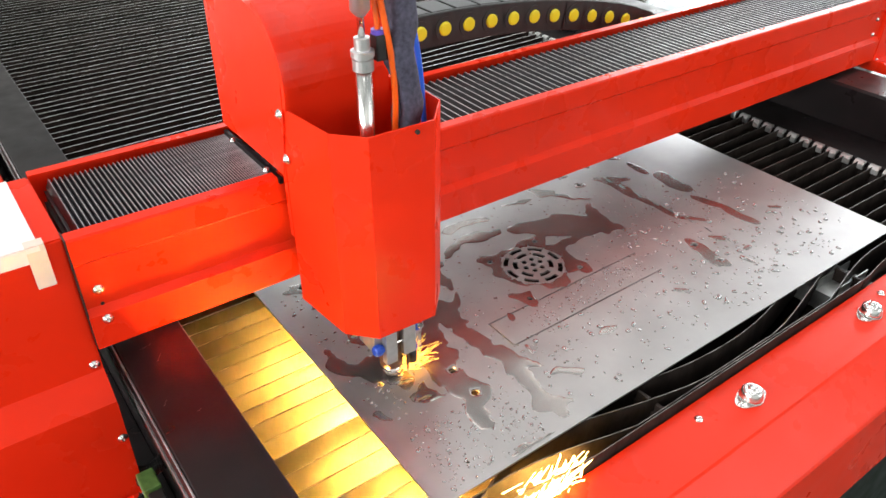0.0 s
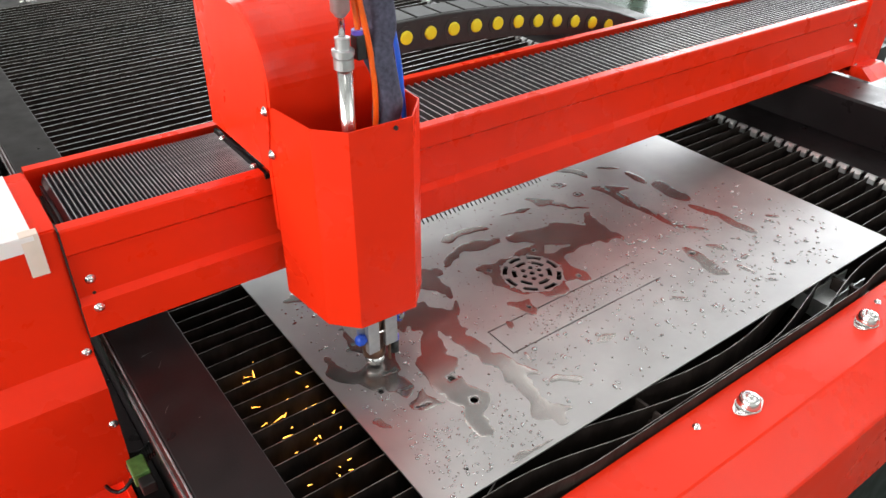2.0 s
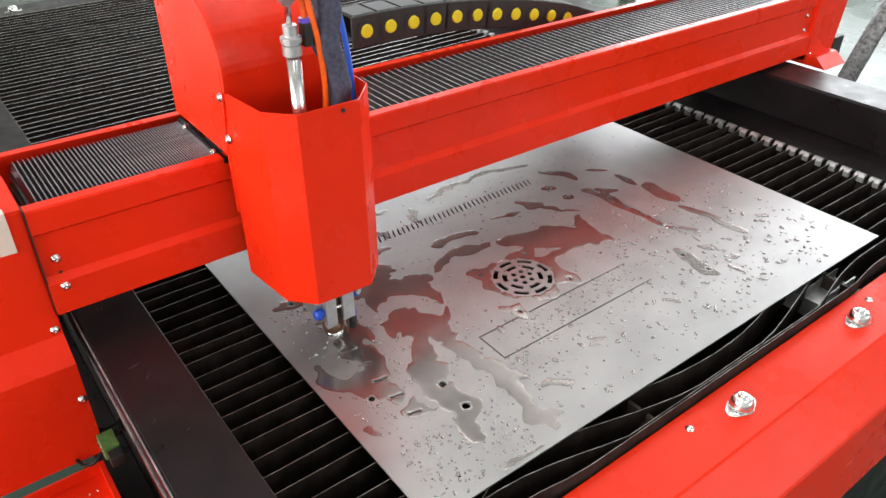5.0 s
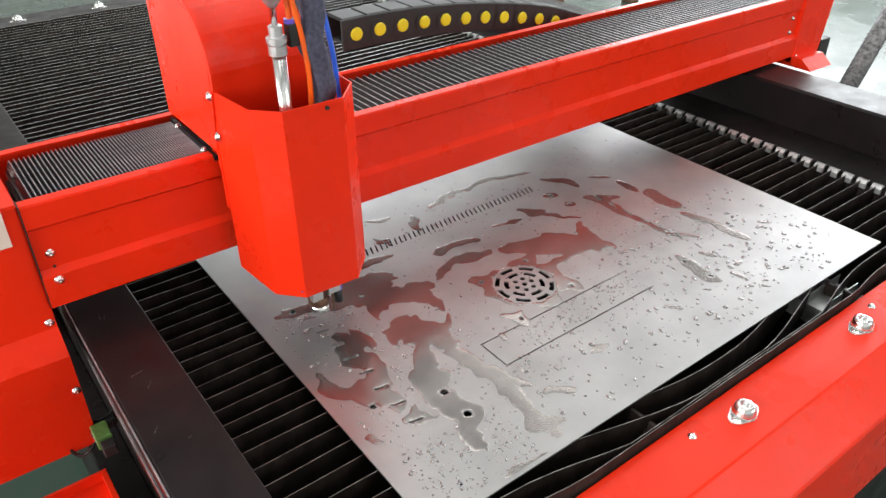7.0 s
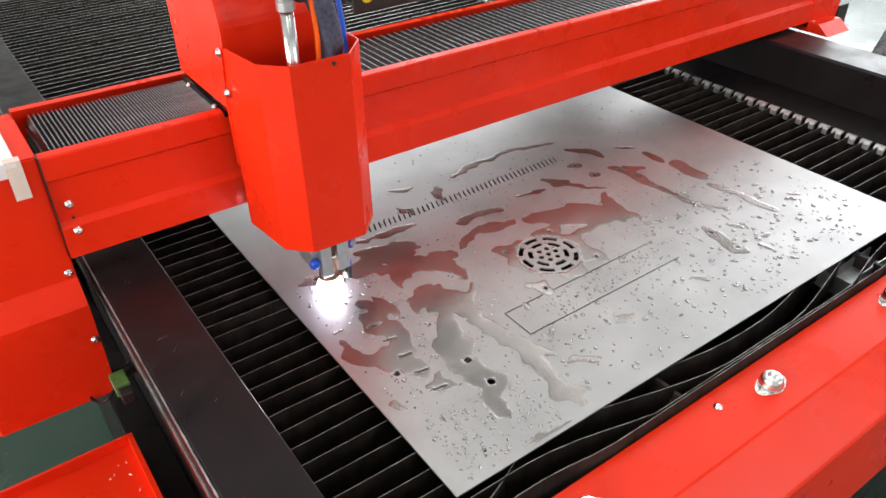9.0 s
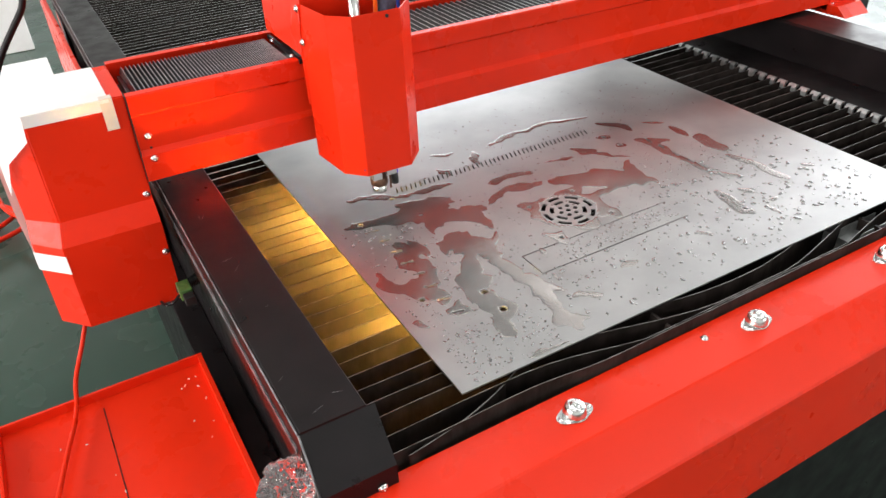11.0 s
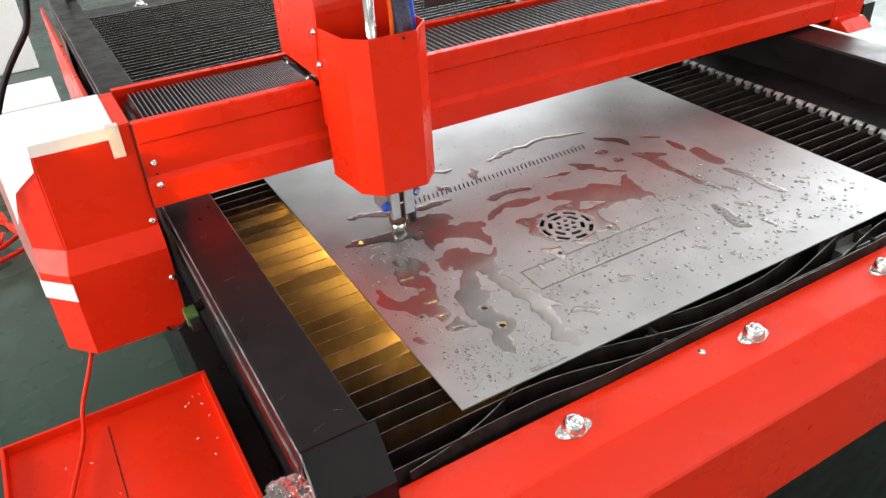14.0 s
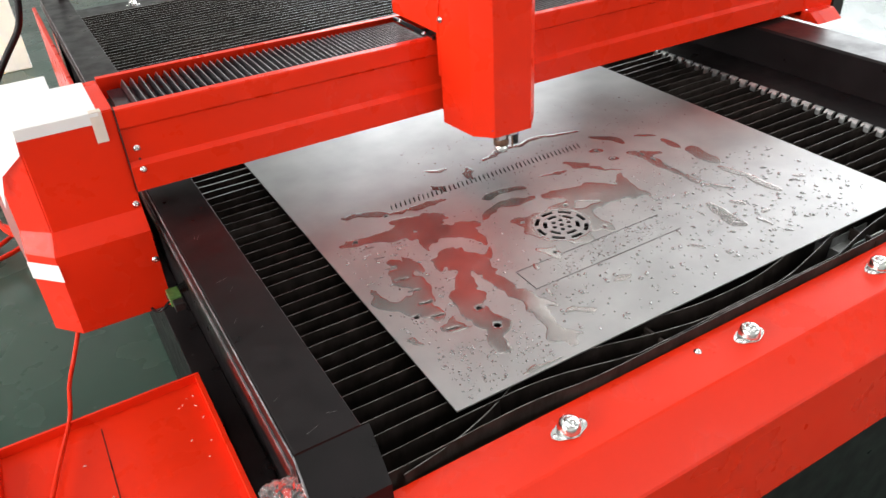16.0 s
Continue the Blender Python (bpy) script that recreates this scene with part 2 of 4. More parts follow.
wall("wall_east", "x", 10.0, -6.6, 11.6, (-1.0, 8.0, 1.6, 5.6))
wall("wall_north", "y", 11.4, -9, 10.0, (3.7, 9.3, 1.6, 5.6))
wall("wall_south", "y", -6.6, -9, 10.0, (2.5, 7.5, 1.5, 4.9))
wall("wall_west", "x", -9.0, -6.4, 11.4, (-4.0, 5.0, 1.5, 5.3))

# ---- cutting table ----
SLAT_Z = 0.846
table = empty("cutting_table", "red and black plasma cutting table with a slatted steel bed", "cutting machine")
# front beam: flat top, chamfer, upright face
part("front_beam", prism(bmesh.new(), [(-0.060, 0.824), (-0.153, 0.824), (-0.157, 0.822), (-0.222, 0.764), (-0.225, 0.759), (-0.225, 0.55), (-0.217, 0.545), (-0.07, 0.545), (-0.060, 0.56)], -0.262, 1.72, "x"), RED, table, "glossy red front beam with a chamfered edge")
part("back_beam", prism(bmesh.new(), [(2.88, 0.835), (3.03, 0.835), (3.03, 0.55), (2.88, 0.55)], -0.25, 1.62, "x"), BLACK, table, "black rear beam")
part("back_skirt", boxm(-0.25, 1.62, 3.035, 3.11, 0.5, 0.80, 0.004), RED, table, "red rear skirt")
RZ = 0.935
bm = bmesh.new()
prism(bm, [(-0.262, RZ - 0.004), (-0.258, RZ), (-0.1635, RZ), (-0.162, RZ - 0.0015), (-0.162, 0.70), (-0.166, 0.70), (-0.166, RZ - 0.012), (-0.256, RZ - 0.012), (-0.256, RZ - 0.055), (-0.262, RZ - 0.055)], -0.02, 3.03, "y")
part("rail_cover", bm, BLACK, table, "satin black folded steel rail cover")
bm = bmesh.new()
prism(bm, [(-0.02, RZ - 0.004), (-0.075, RZ - 0.075), (-0.078, RZ - 0.24), (-0.07, RZ - 0.24), (-0.066, RZ - 0.08), (-0.02, RZ - 0.016)], -0.260, -0.150, "x")
part("rail_end_plate", bm, BLACK, table, "black sloping end plate of the rail")
screw("screw", (-0.175, -0.0775, RZ - 0.105), (0, -1, 0), 0.006, table)
tube("rail_worn_edge", [(-0.2625, -0.02, RZ - 0.002), (-0.2625, 0.6, RZ - 0.002), (-0.2625, 1.4, RZ - 0.002), (-0.2625, 2.99, RZ - 0.002)], 0.0014, GREYPAINT, table, "bare metal edge worn through the paint")
part("rail_lip", boxm(-0.2645, -0.2622, 0.0, 3.03, RZ - 0.058, RZ - 0.046), GREYPAINT, table, "grey folded lip of the rail cover")
tube("rail_worn_edge", [(-0.2615, -0.02, RZ - 0.003), (-0.2615, -0.048, RZ - 0.038), (-0.2615, -0.076, RZ - 0.077), (-0.2615, -0.079, RZ - 0.16)], 0.0015, GREYPAINT, table, "bare metal edge worn through the paint")
_rnd = random.Random(17)
for _i in range(9):
    _x, _yy, _a, _l = _rnd.uniform(-0.25, -0.19), 0.6 * _rnd.random() ** 2, _rnd.gauss(0.6, 0.5), _rnd.uniform(0.005, 0.02)
    bm = bmesh.new()
    cyl(bm, (_x, _yy, RZ + 0.0001), (_x + math.cos(_a) * _l, _yy + math.sin(_a) * _l, RZ + 0.0001), 0.00025, 0.0001, seg=5)
    part("scratch", bm, GREYPAINT, table, "fine bare scratch in the black paint")
part("side_panel", boxm(-0.236, -0.222, 0.0, 3.03, 0.0, RZ - 0.06), BLACK, table, "black recessed side panel")
part("side_ledge", boxm(-0.30, -0.236, -0.05, 3.03, 0.0, 0.545, 0.003), BLACK, table, "black lower frame of the table")
part("side_skirt", boxm(-0.300, -0.285, 1.15, 3.03, 0.42, 0.88, 0.003), RED, table, "red side skirt below the rail")
part("rack_strip", boxm(-0.258, -0.24, 0.02, 2.99, 0.80, 0.855, 0.003), BLACK, table, "black guide strip under the rail cover")
bm = bmesh.new()
prism(bm, [(1.532, 0.70), (1.532, RZ + 0.012), (1.537, RZ + 0.018), (1.662, RZ + 0.018), (1.668, RZ + 0.012), (1.668, 0.3), (1.66, 0.3), (1.66, RZ), (1.540, RZ), (1.540, 0.70)], -0.05, 3.03, "y")
part("rail_cover", bm, BLACK, table, "satin black folded steel rail cover")
part("side_panel", boxm(1.60, 1.655, -0.02, 3.03, 0.0, RZ - 0.02), BLACK, table, "black side panel")
part("pit_floor", boxm(-0.22, 1.60, -0.08, 2.88, 0.50, 0.52), PIT, table, "sooty dark tray under the slats")
part("pit_wall", boxm(-0.149, 1.398, -0.0598, -0.0578, 0.52, 0.820), PIT, table)
part("pit_wall", boxm(-0.155, -0.150, -0.08, 2.88, 0.52, 0.80), PIT, table)
part("pit_wall", boxm(1.399, 1.42, -0.058, 2.88, 0.52, 0.832), PIT, table)
part("side_shelf", boxm(1.399, 1.531, -0.058, 2.88, 0.834, 0.846, 0.002), BLACK, table, "black shelf beside the slats")
part("front_leg", boxm(-0.25, 1.6, -0.22, -0.10, 0.0, 0.545), BLACK, table, "black base under the front beam")
# Unseen plates added below the slats to keep spark light from spreading.
part("pit_divider", boxm(0.196, 0.202, -0.057, 2.88, 0.52, 0.775), PIT, table, "added sooty plate that blocks spark light in the tray")
part("pit_divider", boxm(1.0, 1.006, -0.057, 2.88, 0.52, 0.775), PIT, table, "added sooty plate that blocks spark light in the tray")
part("pit_divider", boxm(-0.149, 0.195, -0.012, -0.006, 0.52, 0.775), PIT, table, "added sooty plate that blocks spark light in the tray")
part("corner_plate", boxm(-0.149, -0.10, -0.058, 0.02, 0.60, 0.80), BLACK, table)


def bow(x, y):
    """How far a slat is bent away from straight."""
    dip = 0.5 - 0.5 * math.cos(2 * math.pi * (x - 0.08) / 1.0) if 0.08 < x < 1.08 else 0.0
    return -(0.088 * math.exp(-max(y, 0) / 0.45) + 0.004 * math.exp(-max(y, 0)) * math.sin(3.1 * y + 0.4)) * dip


def slat(y0, k):
    rnd = random.Random(k)
    bm = bmesh.new()
    n, dy, tilt = 36, rnd.uniform(-0.002, 0.002), rnd.uniform(-0.006, 0.004)
    w = 0.0007 if y0 < 0.9 else 0.0015  # wider, paler edges further back paint in the window light there
    rows = []
    for i in range(n + 1):
        x = -0.147 + 1.535 * i / n
        y = max(y0 + dy + bow(x, y0) + 0.0015 * math.sin(9 * x + k), -0.056 + 0.004 * (k % 4))
        z = SLAT_Z + 0.0004 * math.sin(37 * x + 2 * k)
        rows.append([bm.verts.new((x, y + t, h)) for t, h in ((-w, z), (w, z), (0.0006 + tilt, z - 0.066), (-0.0006 + tilt, z - 0.066))])
    for a, b in zip(rows, rows[1:]):
        for j in range(4):
            f = bm.faces.new((a[j], a[(j + 1) % 4], b[(j + 1) % 4], b[j]))
            f.material_index = 1 if j == 0 else 0
    bm.faces.new(rows[0]), bm.faces.new(rows[-1][::-1])
    return part("slat", bm, (SLAT, EDGE_DIM if y0 < 0.9 else EDGE_LIT), table)


_k = 0
_y = -0.045
while _y < 2.865:
    slat(_y, _k)
    _y += 0.0356
    _k += 1


def support(x, y0, y1, plate):
    """A notched cross support for the slats, with a short bright plate at its front end."""
    bm = bmesh.new()
    box(bm, x, x + 0.004, y0, y1, 0.70, 0.815)
    y = y0
    while y < y1 - 0.03:
        box(bm, x - 0.001, x + 0.005, y, y + 0.022, 0.815, 0.836)
        y += 0.0356
    ob = part("slat_support", bm, SLAT, table, "sooty notched slat support")
    if plate:
        bm = bmesh.new()
        box(bm, x - 0.055, x + 0.055, y0, y0 + 0.11, 0.806, 0.809)
        box(bm, x - 0.055, x - 0.052, y0, y0 + 0.11, 0.77, 0.806)
        for k in range(3):
            box(bm, x - 0.055, x + 0.055, y0 + 0.02 + 0.036 * k, y0 + 0.0225 + 0.036 * k, 0.809, 0.83)
        part("support_plate", bm, ZINC, ob, "bare galvanised plate at the end of the support")
    return ob


support(0.385, -0.056, 2.87, False)
support(0.945, -0.056, 2.87, True)
bm = bmesh.new()
_y = -0.06
while _y < 2.85:
    prism(bm, [(1.380, SLAT_Z - 0.004), (1.385, SLAT_Z + 0.003), (1.394, SLAT_Z + 0.003), (1.394, SLAT_Z - 0.003), (1.388, SLAT_Z - 0.003), (1.384, SLAT_Z - 0.016), (1.380, SLAT_Z - 0.016)], _y, _y + 0.024, "y")
    _y += 0.0356
part("slat_comb", bm, ZINC, table, "bright row of bent comb teeth along the slat ends")
# a loose bent blade at the front corner
bm = bmesh.new()
_rows = []
for _i in range(15):
    _u = _i / 14
    _x, _yy = -0.122 + 0.30 * _u, -0.056 + 0.10 * _u - 0.02 * math.sin(math.pi * _u)
    _rows.append([bm.verts.new((_x - t, _yy + t, h)) for t, h in ((0.0008, 0.842), (-0.0008, 0.842), (-0.0008, 0.76), (0.0008, 0.76))])
for _a, _b in zip(_rows, _rows[1:]):
    for _j in range(4):
        bm.faces.new((_a[_j], _a[(_j + 1) % 4], _b[(_j + 1) % 4], _b[_j])).material_index = 1 if _j == 0 else 0
part("slat", bm, (SLAT, EDGE_DIM), table, "bent slat sprung loose at the corner")


def ball_unit(x, y, z, parent):
    """A ball transfer unit: oval flange, turned cup and a steel ball."""
    bm = bmesh.new()
    pts = []
    for k in range(40):
        a = 2 * math.pi * k / 40
        r = 0.0200 + 0.0125 * abs(math.cos(a + 0.0)) ** 6
        pts.append((x + r * math.cos(a), y + r * math.sin(a)))
    prism(bm, pts, z, z + 0.0025)
    flange = part("ball_unit_flange", bm, CHROME, parent, "pressed steel flange")
    bm = bmesh.new()
    lathe(bm, (x, y, z + 0.0025), (0, 0, 1), ((0.0192, 0), (0.0188, 0.006), (0.0168, 0.011), (0.0163, 0.015), (0.0130, 0.0185), (0.0102, 0.019)), 28)
    part("cup", bm, CHROME, flange, "polished pressed cup", True)
    bm = bmesh.new()
    bmesh.ops.create_uvsphere(bm, u_segments=20, v_segments=12, radius=0.0098, matrix=Matrix.Translation((x, y, z + 0.0172)))
    part("ball", bm, CHROME, flange, "steel ball", True)
    for s in (-1, 1):
        bm = bmesh.new()
        lathe(bm, (x + s * 0.0262, y, z + 0.0025), (0, 0, 1), ((0.0042, 0), (0.0042, 0.001), (0.003, 0.0026)), 12)
        part("rivet", bm, CHROME, flange, "", True)


for _x in (0.134, 0.526, 0.880, 1.235, 1.585):
    ball_unit(_x, -0.106, 0.824, table)
for _x in (0.098, 0.415, 0.75):
    ball_unit(_x, 2.935, 0.835, table)
for _x in (0.424, 0.955, 1.45):
    screw("screw", (_x, -0.087, 0.8245), (0, 0, 1), 0.0055, table)

# open side door, folded out flat over the floor
door = empty("open_side_door", "red folded-out sheet metal side door with a raised rim", "door")
DZ = 0.60
part("panel", boxm(-0.69, -0.292, -0.25, 0.615, DZ - 0.012, DZ - 0.008), RED, door)
bm = bmesh.new()
box(bm, -0.69, -0.292, 0.609, 0.615, DZ - 0.008, DZ + 0.014, 0.001)
part("rim", bm, RED, door)
part("rim", boxm(-0.697, -0.69, -0.25, 0.615, DZ - 0.012, DZ + 0.014, 0.001), RED, door)
part("rim", boxm(-0.302, -0.292, -0.25, 0.609, DZ - 0.008, DZ + 0.012, 0.001), RED, door)
part("weld_seam", boxm(-0.505, -0.503, -0.24, 0.58, DZ - 0.009, DZ - 0.0072), BLACK, door, "dark crease in the panel")
bm = bmesh.new()
for _y0 in (-0.2, 0.12, 0.44):
    cyl(bm, (-0.294, _y0, DZ), (-0.294, _y0 + 0.09, DZ), 0.006, seg=10)
part("hinge", bm, BLACK, door, "black barrel hinge")
bm = bmesh.new()
_rnd = random.Random(5)
for _i in range(15):
    _x, _yy, _a = _rnd.uniform(-0.6, -0.325), _rnd.uniform(0.2, 0.59), _rnd.uniform(0, 3)
    if _i < 9:
        _x, _yy = _rnd.uniform(-0.36, -0.318), _rnd.uniform(0.38, 0.59)
    _l = _rnd.uniform(0.002, 0.006)
    cyl(bm, (_x, _yy, DZ - 0.0065), (_x + _l * math.cos(_a), _yy + _l * math.sin(_a), DZ - 0.006), 0.0009, seg=6)
tagged(part("swarf", bm, PAPER), "pale scattered scraps lying on the red door", "scraps", kind="stuff")

# ---- steel sheet with what has been cut out of it ----
ZS = 0.850


def ngon(cx, cy, r, n=12, sx=1.0, sy=1.0, turn=0.0):
    return [(cx + r * (sx * math.cos(2 * math.pi * k / n) * math.cos(turn) - sy * math.sin(2 * math.pi * k / n) * math.sin(turn)),
             cy + r * (sx * math.cos(2 * math.pi * k / n) * math.sin(turn) + sy * math.sin(2 * math.pi * k / n) * math.cos(turn))) for k in range(n)]


def oblong(cx, cy, length, width, turn):
    c, s = math.cos(turn), math.sin(turn)
    pts = []
    for e in (1, -1):
        for k in range(5):
            a = -math.pi / 2 + math.pi * k / 4 + (0 if e > 0 else math.pi)
            u, v = e * (length - width) / 2 + width / 2 * math.cos(a), width / 2 * math.sin(a)
            pts.append((cx + u * c - v * s, cy + u * s + v * c))
    return pts


def arc_slot(cx, cy, r, half, a0, a1, n=6):
    out = [(cx + (r + half) * math.cos(a0 + (a1 - a0) * k / n), cy + (r + half) * math.sin(a0 + (a1 - a0) * k / n)) for k in range(n + 1)]
    return out + [(cx + (r - half) * math.cos(a1 - (a1 - a0) * k / n), cy + (r - half) * math.sin(a1 - (a1 - a0) * k / n)) for k in range(n + 1)]


CUTS = []
GX, GY = 0.466, 0.338
CUTS.append(ngon(GX, GY, 0.0055))
for _i in range(6):
    _a = 2 * math.pi * _i / 6
    CUTS.append(ngon(GX + 0.018 * math.cos(_a), GY + 0.018 * math.sin(_a), 0.0052, 10))
for _i in range(6):
    _a = 2 * math.pi * (_i + 0.5) / 6
    CUTS.append(arc_slot(GX, GY, 0.0345, 0.0045, _a - 0.34, _a + 0.34))
for _i in range(8):
    _a = 2 * math.pi * _i / 8
    CUTS.append(arc_slot(GX, GY, 0.0520, 0.0045, _a - 0.27, _a + 0.27))
for _x, _y in ((0.521, 0.396), (0.533, 0.279), (0.391, 0.262), (0.405, 0.393)):
    CUTS.append(ngon(_x, _y, 0.0038, 8))
for _i in range(46):
    CUTS.append(oblong(0.205 + 0.528 * _i / 45, 0.618 - 0.006 * _i / 45, 0.026, 0.0034, radians(70)))
for _i in range(8):
    CUTS.append(oblong(0.090 + 0.001 * _i, 0.495 - 0.0458 * _i, 0.024, 0.0034, radians(-12)))
for _x, _y, _r in ((0.061, 0.238, 0.0055), (0.168, 0.197, 0.0065), (0.168, 0.138, 0.0068), (0.177, 0.59, 0.005), (0.075, 0.531, 0.005), (0.077, 0.039, 0.003), (0.77, 0.201, 0.005), (0.771, 0.14, 0.006), (0.75, 0.562, 0.005), (0.755, 0.508, 0.005)):
    CUTS.append(ngon(_x, _y, _r, 12))
for _i in range(8):
    CUTS.append(oblong(0.826 + 0.002 * _i, 0.489 - 0.0447 * _i, 0.024, 0.0036, radians(80)))
# the narrow slit round the loose strip
SX0, SX1, SY0, SY1, SW = 0.286, 0.655, 0.183, 0.252, 0.0026
CUTS += [[(SX0, SY0), (SX1, SY0), (SX1, SY0 + SW), (SX0, SY0 + SW)], [(SX0, SY1 - SW), (SX1, SY1 - SW), (SX1, SY1), (SX0, SY1)],
         [(SX0, SY0 + SW + 0.001), (SX0 + SW, SY0 + SW + 0.001), (SX0 + SW, SY1 - SW - 0.001), (SX0, SY1 - SW - 0.001)]]


def cut_sheet():
    bm = bmesh.new()
    box(bm, 0.0, 1.146, 0.0, 1.235, ZS - 0.003, ZS)
    me = bpy.data.meshes.new("steel_sheet")
    bm.to_mesh(me)
    bm.free()
    bm = bmesh.new()
    for poly in CUTS:
        area = sum(a[0] * b[1] - b[0] * a[1] for a, b in zip(poly, poly[1:] + poly[:1]))
        prism(bm, poly if area > 0 else poly[::-1], ZS - 0.01, ZS + 0.01)
    bmesh.ops.recalc_face_normals(bm, faces=bm.faces)
    cm = bpy.data.meshes.new("cutter")
    bm.to_mesh(cm)
    bm.free()
    raw, cutter = new("raw", me), new("cutter", cm)
    mod = raw.modifiers.new("cut", "BOOLEAN")
    mod.object, mod.operation, mod.solver = cutter, "DIFFERENCE", "EXACT"
    done = bpy.data.meshes.new_from_object(raw.evaluated_get(bpy.context.evaluated_depsgraph_get()))
    bpy.data.objects.remove(raw)
    bpy.data.objects.remove(cutter)
    done.materials.clear()
    done.materials.append(SHEET)
    return tagged(new("steel_sheet", done), "wet grey steel sheet with slots and a drain grate cut out", "steel sheet")


cut_sheet()


POOLS = [
    [(0.537, 0.697, 0.047, 0.012, 10), (0.608, 0.706, 0.045, 0.011, 4), (0.693, 0.704, 0.055, 0.011, 167), (0.764, 0.686, 0.036, 0.008, 163), (0.810, 0.607, 0.048, 0.015, 132), (0.829, 0.574, 0.029, 0.011, 95), (0.901, 0.557, 0.035, 0.008, 142), (0.923, 0.486, 0.042, 0.014, 83), (0.938, 0.414, 0.046, 0.023, 72), (0.934, 0.368, 0.039, 0.019, 103), (0.928, 0.295, 0.046, 0.014, 111), (0.937, 0.234, 0.027, 0.014, 78), (0.938, 0.196, 0.037, 0.014, 98)],
    [(0.835, 0.482, 0.048, 0.016, 142), (0.823, 0.448, 0.036, 0.016, 105), (0.819, 0.405, 0.028, 0.014, 106), (0.823, 0.362, 0.025, 0.013, 108), (0.827, 0.316, 0.028, 0.012, 92), (0.849, 0.261, 0.041, 0.009, 132), (0.770, 0.199, 0.034, 0.015, 86), (0.764, 0.161, 0.037, 0.015, 76), (0.764, 0.136, 0.026, 0.015, 112), (0.830, 0.188, 0.026, 0.011, 128), (0.750, 0.562, 0.019, 0.014, 141), (0.755, 0.508, 0.019, 0.014, 141)],
    [(0.580, 0.413, 0.065, 0.029, 138), (0.646, 0.393, 0.066, 0.035, 113), (0.695, 0.399, 0.049, 0.019, 63), (0.688, 0.344, 0.037, 0.013, 137), (0.551, 0.442, 0.041, 0.017, 173), (0.665, 0.532, 0.037, 0.016, 143), (0.697, 0.483, 0.047, 0.006, 132), (0.589, 0.530, 0.040, 0.008, 174), (0.447, 0.528, 0.071, 0.016, 175), (0.442, 0.475, 0.057, 0.017, 171), (0.432, 0.652, 0.039, 0.013, 81), (0.373, 0.712, 0.041, 0.013, 167)],
    [(0.484, 0.355, 0.099, 0.047, 142), (0.439, 0.309, 0.085, 0.037, 132), (0.520, 0.396, 0.024, 0.017, 4), (0.528, 0.285, 0.028, 0.014, 128), (0.393, 0.259, 0.024, 0.017, 65), (0.410, 0.391, 0.025, 0.013, 151), (0.582, 0.354, 0.038, 0.011, 8), (0.379, 0.280, 0.025, 0.011, 108)],
    [(0.237, 0.530, 0.076, 0.029, 162), (0.248, 0.455, 0.082, 0.032, 171), (0.228, 0.355, 0.062, 0.034, 111), (0.213, 0.347, 0.059, 0.017, 164), (0.296, 0.385, 0.052, 0.013, 78), (0.152, 0.511, 0.076, 0.025, 170), (0.085, 0.524, 0.045, 0.015, 166), (0.370, 0.468, 0.037, 0.013, 13), (0.146, 0.617, 0.084, 0.019, 159), (0.292, 0.579, 0.054, 0.017, 175)],
    [(0.159, 0.191, 0.084, 0.032, 89), (0.181, 0.251, 0.073, 0.023, 73), (0.169, 0.138, 0.028, 0.023, 145), (0.244, 0.204, 0.082, 0.018, 97), (0.247, 0.095, 0.063, 0.019, 86), (0.251, 0.041, 0.038, 0.012, 102), (0.141, 0.087, 0.030, 0.014, 80), (0.251, 0.262, 0.054, 0.017, 91), (0.272, 0.157, 0.055, 0.008, 108), (0.247, 0.051, 0.041, 0.011, 154)],
    [(0.081, 0.254, 0.048, 0.018, 116), (0.065, 0.253, 0.058, 0.017, 130), (0.097, 0.173, 0.024, 0.019, 141), (0.101, 0.363, 0.078, 0.029, 89), (0.108, 0.292, 0.054, 0.017, 81), (0.030, 0.327, 0.049, 0.015, 92), (0.025, 0.181, 0.017, 0.008, 142), (0.443, 0.119, 0.030, 0.011, 1), (0.316, 0.088, 0.028, 0.009, 146), (0.327, 0.246, 0.018, 0.006, 78), (1.028, 0.194, 0.022, 0.008, 132), (0.814, 0.107, 0.022, 0.008, 100), (0.847, 0.133, 0.019, 0.007, 5)],
    [(0.180, 0.005, 0.052, 0.011, 173), (0.261, -0.005, 0.048, 0.009, 173), (0.347, -0.018, 0.056, 0.007, 171), (0.631, 0.120, 0.016, 0.006, 113)]]


wet = []


